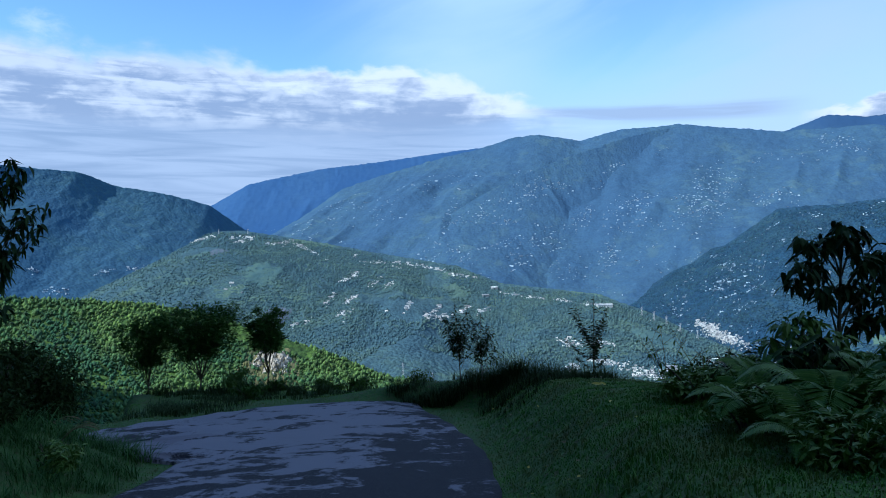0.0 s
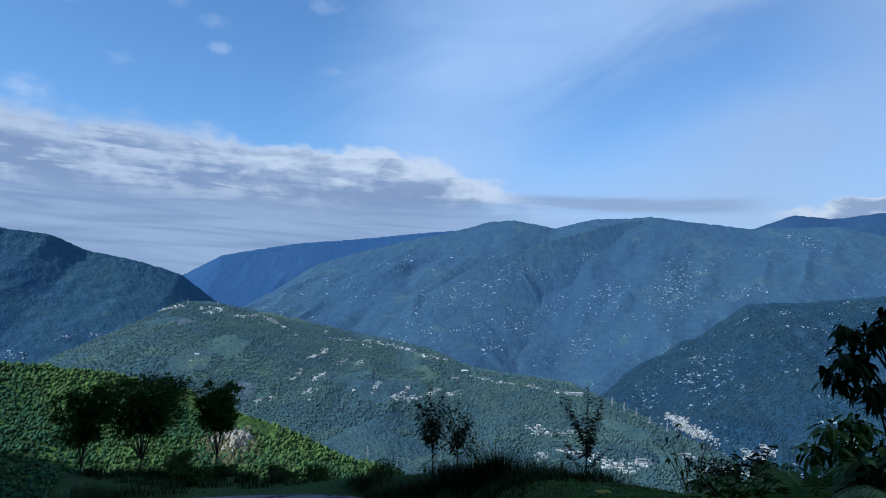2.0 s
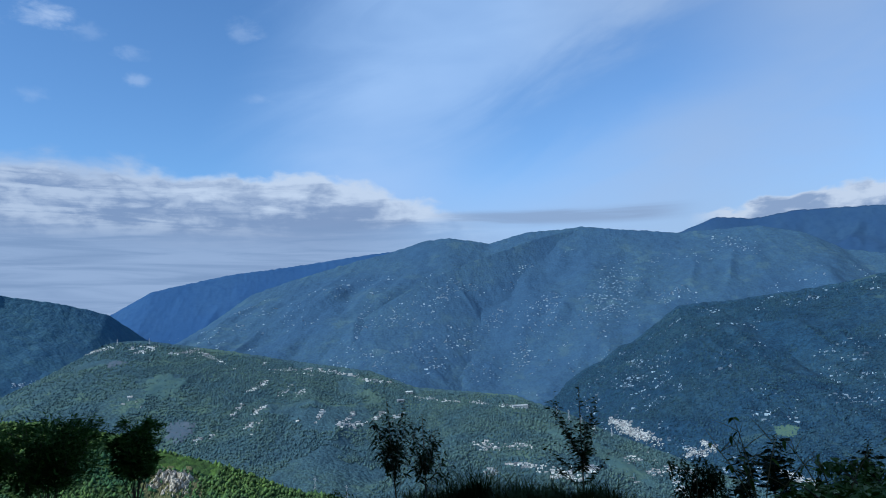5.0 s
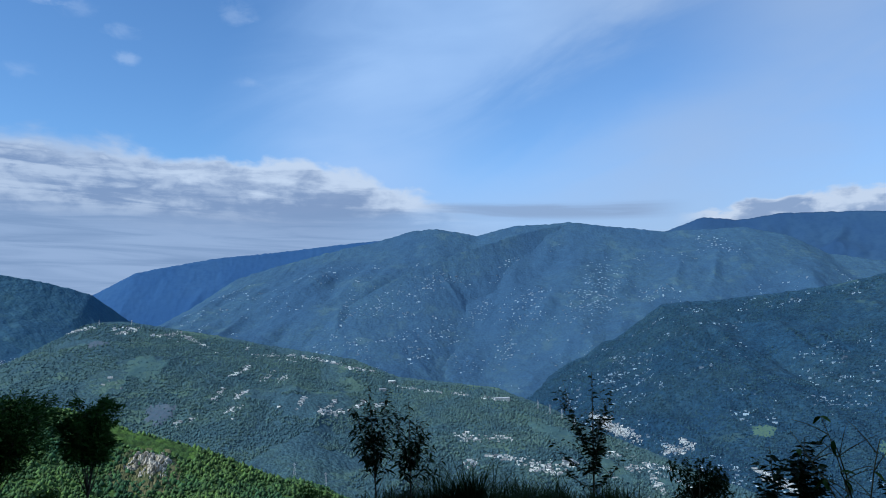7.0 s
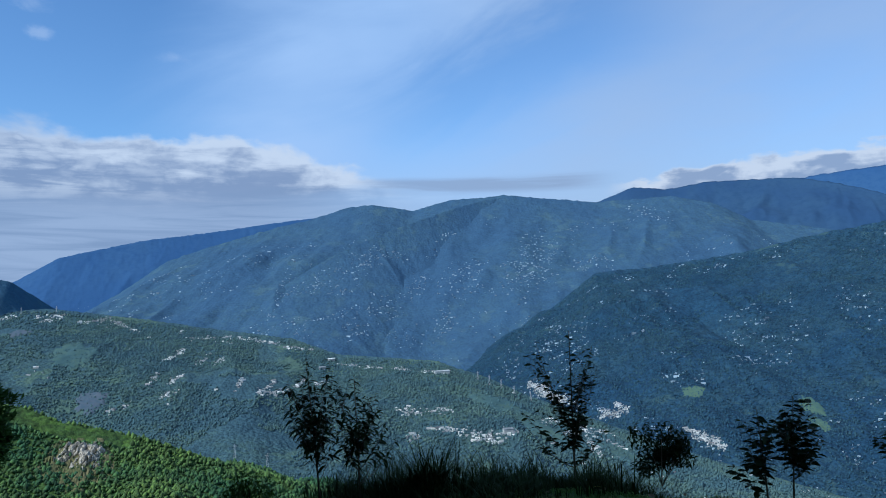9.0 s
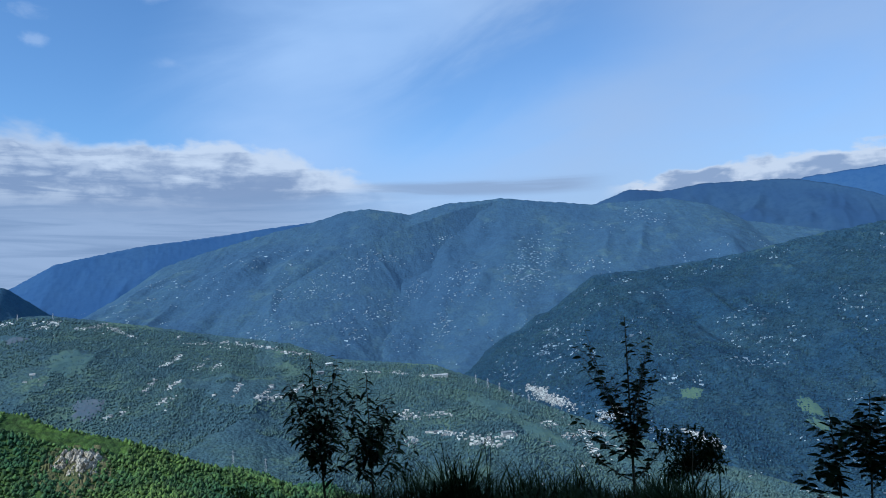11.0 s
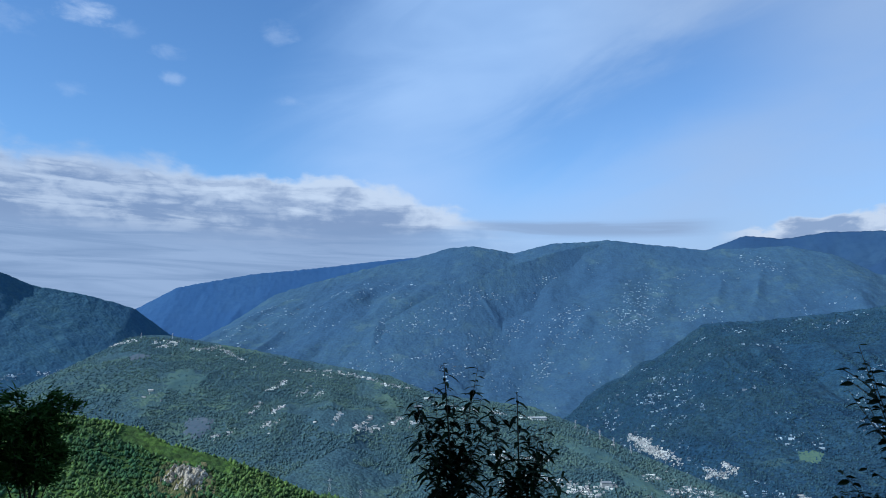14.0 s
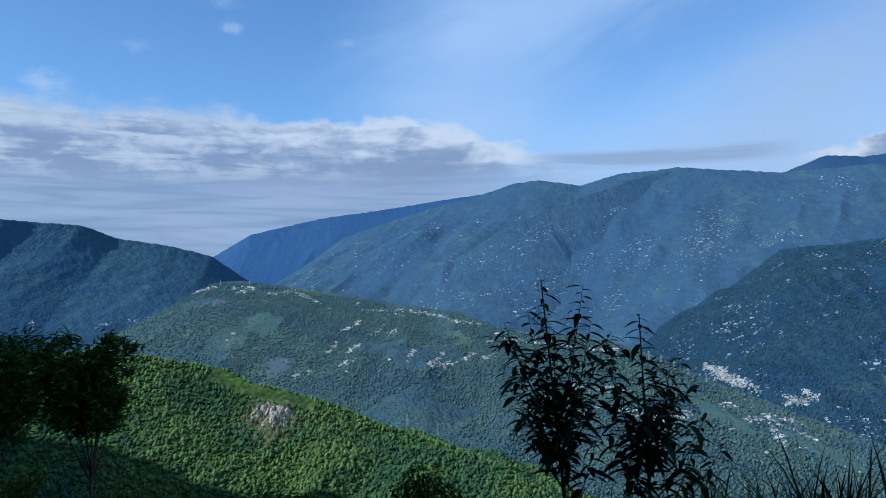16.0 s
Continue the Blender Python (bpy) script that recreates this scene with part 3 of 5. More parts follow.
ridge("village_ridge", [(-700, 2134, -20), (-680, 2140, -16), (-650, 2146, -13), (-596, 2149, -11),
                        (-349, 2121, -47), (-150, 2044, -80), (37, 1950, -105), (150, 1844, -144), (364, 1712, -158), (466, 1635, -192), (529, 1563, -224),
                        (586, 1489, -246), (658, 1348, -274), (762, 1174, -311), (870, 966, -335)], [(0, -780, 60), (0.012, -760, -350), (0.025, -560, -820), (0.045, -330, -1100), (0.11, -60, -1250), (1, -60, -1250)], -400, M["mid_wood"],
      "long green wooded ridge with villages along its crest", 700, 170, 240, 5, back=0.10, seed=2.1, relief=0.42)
ridge("near_hill", [(-376, 137, -19), (-322, 270, -28), (-225, 366, -35), (-194, 378, -37), (-161, 388, -40), (-119, 392, -48), (-103, 387, -55), (-70, 389, -64),
                    (-46, 382, -72), (-27, 379, -79), (2, 370, -86), (29, 359, -96), (55, 346, -107), (102, 314, -135)], (10, -235), -150, M["near_wood"],
      "sunlit green wooded hill spur below the road", 420, 130, 70, 1.6, seed=4.4)


def on_surface(name, u, a):
    """The place at the share u along a ridge's crest and a down its face."""
    c, s, v, x, y, z = SURFACES[name]
    fi, fj = min(max(u, 0.0), 0.9999) * (len(s) - 1), min(float(np.interp(a, v, np.arange(len(v)))), len(v) - 1.001)
    i, j = int(fi), int(fj)
    p, q = fi - i, fj - j
    return Vector([(g[i, j] * (1 - p) + g[i + 1, j] * p) * (1 - q) + (g[i, j + 1] * (1 - p) + g[i + 1, j + 1] * p) * q for g in (x, y, z)])


# ---- woods, houses and a rock face on the slopes ----
def lumps(name, centres, sizes, mat, label, category, seed, rings=1):
    """Many small uneven tree crowns as one mesh; rings 1 gives 20 faces each, 0 gives 8."""
    rng = np.random.default_rng(seed)
    bm = bmesh.new()
    if rings:
        bmesh.ops.create_icosphere(bm, subdivisions=1, radius=1.0)
    else:
        for v in ((1, 0, 0), (0, 1, 0), (-1, 0, 0), (0, -1, 0), (0, 0, 1), (0, 0, -1)):
            bm.verts.new(v)
        bm.verts.index_update()
        bm.verts.ensure_lookup_table()
        for a, b in ((0, 1), (1, 2), (2, 3), (3, 0)):
            bm.faces.new([bm.verts[i] for i in (a, b, 4)])
            bm.faces.new([bm.verts[i] for i in (b, a, 5)])
    bv = np.array([v.co for v in bm.verts])
    bf = np.array([[v.index for v in f.verts] for f in bm.faces])
    bm.free()
    n = len(centres)
    pts = bv[None] * rng.uniform(0.55, 1.35, (n, len(bv), 1)) * sizes[:, None, None]
    turn = rng.uniform(0, math.tau, n)
    cs, sn = np.cos(turn)[:, None], np.sin(turn)[:, None]
    out = np.stack([pts[..., 0] * cs - pts[..., 1] * sn, pts[..., 0] * sn + pts[..., 1] * cs, pts[..., 2] * rng.uniform(0.8, 1.5, (n, 1))], -1)
    out += centres[:, None, :] + np.array([0, 0, 0.45]) * sizes[:, None, None]
    faces = (bf[None] + (np.arange(n) * len(bv))[:, None, None]).reshape(-1, bf.shape[1])
    ob = mesh_object(name, out.reshape(-1, 3).tolist(), faces.tolist(), mat, smooth=True)
    return tagged(ob, label, category, kind="stuff")


def scatter(name, count, lo, hi, seed, thin=0.0, scale=60.0, alo=0.0):
    """Random places on a ridge's face, thinned out by a patchy mask."""
    c, s, v, x, y, z = SURFACES[name]
    rng = np.random.default_rng(seed)
    u = rng.uniform(lo, hi, count) * (len(s) - 1)
    a = np.interp(rng.uniform(alo, 0.95, count), v, np.arange(len(v)))
    i, j = np.minimum(u.astype(int), len(s) - 2), np.minimum(a.astype(int), len(v) - 2)
    fu, fa = (u - i)[:, None], (a - j)[:, None]
    g = np.stack([x, y, z], -1)
    p = (g[i, j] * (1 - fu) + g[i + 1, j] * fu) * (1 - fa) + (g[i, j + 1] * (1 - fu) + g[i + 1, j + 1] * fu) * fa
    keep = fbm(p[:, 0] / scale, p[:, 1] / scale, 4) > thin
    return p[keep], (u / (len(s) - 1))[keep], np.interp(a, np.arange(len(v)), v)[keep]


# grassy and bare clearings: ridge, u, a, half-width along and down the slope, material
CLEARINGS = (
    ("right_mountain", 0.625, 0.691, 0.009, 0.03, "meadow"),
    ("right_mountain", 0.632, 0.757, 0.007, 0.024, "meadow"),
    ("right_mountain", 0.721, 0.661, 0.01, 0.018, "meadow"),
    ("village_ridge", 0.123, 0.241, 0.022, 0.06, "field"),
    ("village_ridge", 0.172, 0.411, 0.017, 0.036, "tilled"),
    ("village_ridge", 0.056, 0.132, 0.009, 0.022, "tilled"),
    ("village_ridge", 0.614, 0.18, 0.03, 0.045, "field"),
    ("village_ridge", 0.647, 0.252, 0.03, 0.055, "field"),
    ("village_ridge", 0.735, 0.241, 0.034, 0.06, "field"),
)


def in_clearing(name, u, a):
    hit = np.zeros(len(u), bool)
    for n, cu, ca, du, da, mat in CLEARINGS:
        if n == name:
            hit |= np.hypot((u - cu) / du, (a - ca) / da) < np.random.default_rng(6).uniform(0.0, 1.2, len(u))
    return hit


def clearing(name, cu, ca, du, da, mat, seed):
    """A ragged patch draped just over a ridge's face."""
    c, s, v, x, y, z = SURFACES[name]
    verts, faces = [], []
    rng = random.Random(seed)
    rings, spokes = 7, 60
    for r in range(rings + 1):
        for k in range(spokes):
            t = math.tau * k / spokes
            reach = r / rings * (0.35 + 1.2 * float(fbm(3.2 * math.cos(t) + seed, 3.2 * math.sin(t) + 3.0, 4, 0.65)))
            fu = min(max(cu + du * reach * math.cos(t), 0.0), 0.999) * (len(s) - 1)
            fa = float(np.interp(max(ca + da * reach * math.sin(t), 0.004), v, np.arange(len(v))))
            i, j = int(fu), min(int(fa), len(v) - 2)
            p, q = fu - i, fa - j
            verts.append([float((g[i, j] * (1 - p) + g[i + 1, j] * p) * (1 - q) + (g[i, j + 1] * (1 - p) + g[i + 1, j + 1] * p) * q) for g in (x, y, z)])
            verts[-1][2] += 1.6 - 2.4 * (r == rings)
    for r in range(rings):
        for k in range(spokes):
            b = r * spokes
            faces.append((b + k, b + (k + 1) % spokes, b + spokes + (k + 1) % spokes, b + spokes + k))
    ob = mesh_object("clearing", verts, faces, M[mat], smooth=True)
    return tagged(ob, "open grassy clearing on the wooded slope" if mat != "tilled" else "brown tilled field on the wooded slope", "clearing", "clearings on the slopes")


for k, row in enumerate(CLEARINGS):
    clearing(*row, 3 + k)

p, u, a = scatter("near_hill", 82000, 0.22, 1.0, 3, 0.16, 45.0, -0.06)
field = (np.abs(a - 0.02) < 0.022) & (u > 0.61) & (u < 0.70) | (np.hypot((u - 0.669) / 0.020, (a - 0.10) / 0.060) < np.random.default_rng(2).uniform(0.3, 1.1, len(u)))
p = p[~field]
q, u, a = scatter("near_hill", 16000, 0.7, 1.0, 13, 0.16, 45.0, -0.34)
p = np.concatenate([p, q[a < -0.05]])
lumps("hillside_woods", p, 0.42 + 1.0 * np.random.default_rng(8).uniform(0, 1, len(p)) ** 1.6, M["near_tree"], "dense sunlit green woods on the hillside", "trees", 4, 0)
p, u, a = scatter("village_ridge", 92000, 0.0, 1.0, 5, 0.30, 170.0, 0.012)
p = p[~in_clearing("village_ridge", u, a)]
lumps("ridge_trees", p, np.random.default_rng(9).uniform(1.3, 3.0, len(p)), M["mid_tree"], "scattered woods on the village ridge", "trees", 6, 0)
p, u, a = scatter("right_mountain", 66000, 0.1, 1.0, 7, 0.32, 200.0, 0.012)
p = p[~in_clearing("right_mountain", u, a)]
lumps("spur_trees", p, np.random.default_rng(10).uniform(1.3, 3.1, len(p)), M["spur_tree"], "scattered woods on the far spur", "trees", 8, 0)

# a pale rock face with a brown scree apron under the crest of the near hill
def crag_face(name, cu, ca, du, da, size, bulge, cut, mat, label):
    c, s, v, x, y, z = SURFACES["near_hill"]
    qu, qa = np.meshgrid(np.linspace(-1, 1, size), np.linspace(-1, 1, size), indexing="ij")
    fi, fj = (cu + du * qu) * (len(s) - 1), np.interp(ca + da * qa, v, np.arange(len(v)))
    i, j = fi.astype(int), fj.astype(int)
    p, q = fi - i, fj - j
    at = [(g[i, j] * (1 - p) + g[i + 1, j] * p) * (1 - q) + (g[i, j + 1] * (1 - p) + g[i + 1, j + 1] * p) * q for g in (x, y, z)]
    crack = np.abs(2 * fbm(qu * 6 + 0.8 * qa + 5, qa * 1.6 + 2, 3, 0.6) - 1)
    step = np.round(fbm(qu * 3.2 + 0.7 * qa + 5, qa * 2.2 + 2, 4, 0.6) * 11) / 11
    ragged = np.hypot(qu, qa) + 0.9 * (fbm(qu * 3 + 9, qa * 2 + 4, 4, 0.6) - 0.5)
    lift = bulge * (1 - ragged ** 2) * 1.2 + cut * (step - 0.5) - 0.7 * cut * np.exp(-(crack / 0.10) ** 2) + 0.6 * cut * (fbm(qu * 12 + 1, qa * 7, 3, 0.6) - 0.55)
    lift = np.where(ragged > 1.0, -3.0, lift)
    ob = sheet(name, at[0] + 0.5 * cut * (step - 0.5), at[1] - 0.5 * lift, at[2] + 0.75 * lift, M[mat])
    ob.data.shade_flat()
    return tagged(ob, label, "rock", kind="structure")


crag_face("scree", 0.669, 0.110, 0.026, 0.085, 60, 1.0, 1.4, "scree", "brown scree below the rock face")
crag_face("rock_face", 0.670, 0.088, 0.0165, 0.050, 90, 2.4, 4.2, "rock", "pale bare rock face below the hilltop")


def houses(name, spots, whole, label, seed, walls="house", roofs="tin"):
    """Small gabled houses, walls and tin roofs, set into a slope, as one mesh."""
    rng = random.Random(seed)
    verts, faces, mats = [], [], []
    for p in spots:
        size = whole * min(1.8, 0.72 * math.exp(rng.gauss(0, 0.42)))
        l, d, h = size * rng.uniform(1.2, 3.4), size * rng.uniform(0.5, 0.85), size * rng.uniform(0.25, 0.5)
        t = rng.gauss(0, 0.5)
        cs, sn = math.cos(t), math.sin(t)
        s = len(verts)
        for x, y, z in ((-l, -d, -1.2 * whole), (l, -d, -1.2 * whole), (l, d, -1.2 * whole), (-l, d, -1.2 * whole), (-l, -d, h), (l, -d, h), (l, d, h), (-l, d, h),
                        (-l, 0, h + 0.45 * d), (l, 0, h + 0.45 * d)):
            x, y = x / 2, y / 2
            verts.append((p[0] + x * cs - y * sn, p[1] + x * sn + y * cs, p[2] + 0.3 * whole + z))
        for f, k in (((0, 1, 5, 4), 0), ((1, 2, 6, 5), 0), ((2, 3, 7, 6), 0), ((3, 0, 4, 7), 0), ((4, 8, 7), 0), ((5, 6, 9), 0), ((4, 5, 9, 8), 1), ((7, 8, 9, 6), 1)):
            faces.append(tuple(s + i for i in f))
            mats.append(k)
    ob = mesh_object(name, verts, faces, M[walls])
    ob.data.materials.append(M[roofs])
    ob.data.polygons.foreach_set("material_index", mats)
    return tagged(ob, label, "houses", kind="stuff")


def rows_of(name, rows, thick, every, seed):
    """Places strung along rows (u, a, u, a) on a ridge's face: every is the mean gap, thick the spread in metres."""
    rng = random.Random(seed)
    spots = []
    for u0, a0, u1, a1 in rows:
        run = (on_surface(name, u1, a1) - on_surface(name, u0, a0)).length + 2 * thick
        for _ in range(int(run / every) + 2):
            t = rng.uniform(-0.05, 1.05)
            q = on_surface(name, min(max(u0 + (u1 - u0) * t + rng.gauss(0, 0.45 * thick / SURFACES[name][1][-1]), 0), 1), max(a0 + (a1 - a0) * t + rng.gauss(0, thick / 1300), 0.004))
            spots.append(q)
    return spots


def lanes(name, count, seed, lo=0.02, hi=0.95, alo=0.04, ahi=0.9, mask=0.5, scale=200.0):
    """Hamlets strung along short lanes that keep to one height on a ridge's face."""
    rng = random.Random(seed)
    run = SURFACES[name][1][-1]
    spots = []
    while count > 0:
        u, a = rng.uniform(lo, hi), rng.uniform(alo, ahi)
        p = on_surface(name, u, a)
        count -= 1
        if float(fbm(p.x / scale, p.y / scale, 3)) < mask:
            continue
        tilt = rng.gauss(0, 0.25)
        for _ in range(rng.randrange(1, 6)):
            u += rng.uniform(-4, 22) / run
            a += tilt * 8 / 1000 + rng.gauss(0, 0.009)
            if 0 < u < 1 and 0.004 < a < 0.95:
                spots.append(on_surface(name, u, a))
    return spots


CREST_ROWS = [(0.004, 0.062, 0.021, 0.039), (0.006, 0.043, 0.021, 0.03), (0.049, 0.048, 0.074, 0.022), (0.06, 0.066, 0.074, 0.039), (0.099, 0.052, 0.124, 0.017),
              (0.134, 0.03, 0.17, 0.076), (0.237, 0.076, 0.298, 0.03), (0.3, 0.034, 0.358, 0.034), (0.363, 0.057, 0.409, 0.026), (0.442, 0.062, 0.494, 0.062),
              (0.514, 0.066, 0.565, 0.062), (0.119, 0.039, 0.123, 0.022)]
SLOPE_ROWS = [(0.227, 0.213, 0.24, 0.137), (0.26, 0.202, 0.272, 0.164), (0.223, 0.345, 0.222, 0.287), (0.243, 0.339, 0.253, 0.281), (0.239, 0.387, 0.256, 0.369),
              (0.318, 0.333, 0.319, 0.292), (0.34, 0.339, 0.355, 0.258), (0.349, 0.321, 0.369, 0.275), (0.382, 0.241, 0.391, 0.202), (0.406, 0.213, 0.426, 0.169),
              (0.195, 0.435, 0.21, 0.411), (0.282, 0.196, 0.29, 0.164)]
LOW_ROWS = [(0.496, 0.304, 0.521, 0.292), (0.528, 0.292, 0.551, 0.281), (0.524, 0.351, 0.545, 0.363), (0.545, 0.363, 0.568, 0.369), (0.568, 0.369, 0.604, 0.321),
            (0.498, 0.387, 0.514, 0.375), (0.559, 0.387, 0.584, 0.357), (0.712, 0.127, 0.721, 0.164), (0.721, 0.164, 0.738, 0.18), (0.672, 0.224, 0.73, 0.101),
            (0.718, 0.121, 0.767, 0.081), (0.71, 0.169, 0.685, 0.298), (0.651, 0.218, 0.682, 0.137), (0.597, 0.327, 0.609, 0.316), (0.389, 0.585, 0.413, 0.585)]
spots = rows_of("village_ridge", CREST_ROWS, 7, 2.6, 201) + rows_of("village_ridge", SLOPE_ROWS, 8, 2.8, 202) + rows_of("village_ridge", LOW_ROWS, 9, 1.8, 203)
spots += lanes("village_ridge", 90, 70, 0.05, 0.95, 0.03, 0.6, 0.5, 150.0)
houses("village_houses", spots, 2.6, "white and tin-roofed houses of villages on the ridge", 1)

TOWN_ROWS = [(0.874, 0.468, 0.856, 0.532), (0.867, 0.51, 0.839, 0.632), (0.856, 0.56, 0.83, 0.639), (0.869, 0.489, 0.837, 0.625), (0.81, 0.683, 0.793, 0.705),
             (0.793, 0.669, 0.786, 0.705), (0.745, 0.817, 0.734, 0.832), (0.747, 0.81, 0.725, 0.87), (0.743, 0.84, 0.725, 0.87), (0.81, 0.705, 0.791, 0.698),
             (0.874, 0.454, 0.847, 0.589), (0.867, 0.517, 0.845, 0.603)]
FARM_ROWS = [(0.856, 0.149, 0.806, 0.262), (0.854, 0.34, 0.834, 0.257), (0.898, 0.319, 0.891, 0.33), (0.817, 0.668, 0.797, 0.714), (0.813, 0.743, 0.806, 0.802), (0.763, 0.849, 0.752, 0.861),
             (0.791, 0.802, 0.76, 0.832), (0.632, 0.861, 0.621, 0.843), (0.649, 0.404, 0.606, 0.442), (0.671, 0.57, 0.612, 0.503), (0.745, 0.616, 0.702, 0.599), (0.532, 0.335, 0.505, 0.335),
             (0.536, 0.399, 0.505, 0.404)]
spots = rows_of("right_mountain", TOWN_ROWS, 7, 0.9, 204)
houses("valley_town_houses", spots, 2.3, "crowded pale houses of a valley town", 2)
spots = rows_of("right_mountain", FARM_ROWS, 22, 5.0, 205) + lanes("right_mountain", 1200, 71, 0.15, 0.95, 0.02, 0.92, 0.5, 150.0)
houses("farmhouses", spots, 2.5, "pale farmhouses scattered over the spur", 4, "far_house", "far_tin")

BROW_ROWS = [(0.544, 0.459, 0.589, 0.394), (0.551, 0.41, 0.601, 0.288), (0.56, 0.335, 0.592, 0.237), (0.533, 0.498, 0.574, 0.47), (0.476, 0.426, 0.515, 0.388), (0.481, 0.492, 0.508, 0.475),
             (0.438, 0.475, 0.46, 0.421), (0.61, 0.367, 0.64, 0.372), (0.698, 0.067, 0.728, 0.134), (0.39, 0.492, 0.435, 0.33)]
FOOT_ROWS = [(0.329, 0.639, 0.32, 0.383), (0.333, 0.509, 0.361, 0.388), (0.376, 0.599, 0.419, 0.492), (0.358, 0.565, 0.381, 0.582), (0.462, 0.599, 0.487, 0.582), (0.472, 0.61, 0.481, 0.559),
             (0.224, 0.351, 0.247, 0.356), (0.313, 0.679, 0.352, 0.616), (0.395, 0.673, 0.433, 0.622), (0.435, 0.673, 0.462, 0.627)]
spots = rows_of("main_mountain", BROW_ROWS, 38, 4.2, 206) + rows_of("main_mountain", FOOT_ROWS, 34, 7.5, 207)
spots += lanes("main_mountain", 700, 72, 0.1, 0.9, 0.12, 0.9, 0.5, 260.0)
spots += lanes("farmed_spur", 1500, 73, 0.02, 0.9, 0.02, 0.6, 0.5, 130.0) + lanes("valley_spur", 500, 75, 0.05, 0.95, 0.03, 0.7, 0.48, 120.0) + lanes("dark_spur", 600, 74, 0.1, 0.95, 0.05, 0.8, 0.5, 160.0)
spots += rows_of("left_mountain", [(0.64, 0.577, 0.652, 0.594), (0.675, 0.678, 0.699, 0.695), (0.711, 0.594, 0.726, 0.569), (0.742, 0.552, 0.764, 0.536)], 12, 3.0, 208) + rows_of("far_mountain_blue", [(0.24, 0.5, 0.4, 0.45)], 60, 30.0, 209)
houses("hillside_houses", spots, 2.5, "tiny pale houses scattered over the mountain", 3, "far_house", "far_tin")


def long_building(place, turn, l, d, h, label):
    thing = empty("long_building", place, label, "building")
    thing.rotation_euler = (0, 0, turn)
    l, d = l / 2, d / 2
    box = [(-l, -d, -3), (l, -d, -3), (l, d, -3), (-l, d, -3), (-l, -d, h), (l, -d, h), (l, d, h), (-l, d, h)]
    mesh_object("wall_shell", box, [(0, 1, 5, 4), (1, 2, 6, 5), (2, 3, 7, 6), (3, 0, 4, 7)], M["house"], thing)
    e = 0.8
    roof = [(-l - e, -d - e, h), (l + e, -d - e, h), (l + e, d + e, h), (-l - e, d + e, h), (-l, 0, h + 2.2), (l, 0, h + 2.2)]
    mesh_object("roof", roof, [(0, 1, 5, 4), (2, 3, 4, 5), (0, 4, 3), (1, 2, 5), (3, 2, 1, 0)], M["house"], thing)
    return thing


long_building(on_surface("village_ridge", 0.567, 0.066) + Vector((0, -2, 0.5)), 0.15, 36, 9, 4.5, "long white building on the ridge")
long_building(on_surface("village_ridge", 0.432, 0.052) + Vector((0, -2, 0)), 0.2, 16, 8, 4.0, "small white building on the ridge")
long_building(on_surface("village_ridge", 0.598, 0.327) + Vector((0, -2, 0.5)), 0.1, 18, 8, 5.0, "white building at the edge of a village")
long_building(on_surface("village_ridge", 0.418, 0.116) + Vector((0, -2, 0)), 0.2, 16, 8, 4.0, "small white building on the ridge")


def pylon(place, high):
    """A tapering lattice mast with three cross-arms."""
    thing = empty("power_pylon", place, "grey steel lattice power pylon on the slope", "pylon", "power pylons")
    verts, faces = [], []
    b = high * 0.09
    for k in range(6):
        z0_, z1_ = high * 0.11 * k, high * 0.11 * (k + 1)
        w0, w1 = b * (1 - 0.65 * z0_ / high / 0.7), b * (1 - 0.65 * z1_ / high / 0.7)
        for sx, sy in ((1, -1), (-1, -1)):
            tube(verts, faces, [(sx * w0, sy * w0, z0_), (-sx * w1, sy * w1, z1_)], [0.1, 0.1], 3)
    mesh_object("bracing", verts, faces, M["steel"], thing)
    for sx, sy in ((-1, -1), (1, -1), (1, 1), (-1, 1)):
        verts, faces = [], []
        tube(verts, faces, [(sx * b, sy * b, -2), (sx * b * 0.35, sy * b * 0.35, high * 0.7), (sx * 0.1, sy * 0.1, high)], [0.2, 0.17, 0.14], 4)
        mesh_object("leg", verts, faces, M["steel"], thing)
    for z in (0.72, 0.82, 0.92):
        verts, faces = [], []
        tube(verts, faces, [(-high * 0.13, 0, high * z), (high * 0.13, 0, high * z)], [0.14, 0.14], 4)
        mesh_object("cross_arm", verts, faces, M["steel"], thing)
    return thing


for u, a, high in ((0.024, 0.017, 16), (0.062, 0.013, 16), (0.612, 0.043, 20), (0.624, 0.052, 22), (0.639, 0.048, 22), (0.654, 0.052, 20), (0.675, 0.043, 20), (0.33, 0.553, 22), (0.359, 0.56, 22)):
    pylon(on_surface("village_ridge", u, a), high)


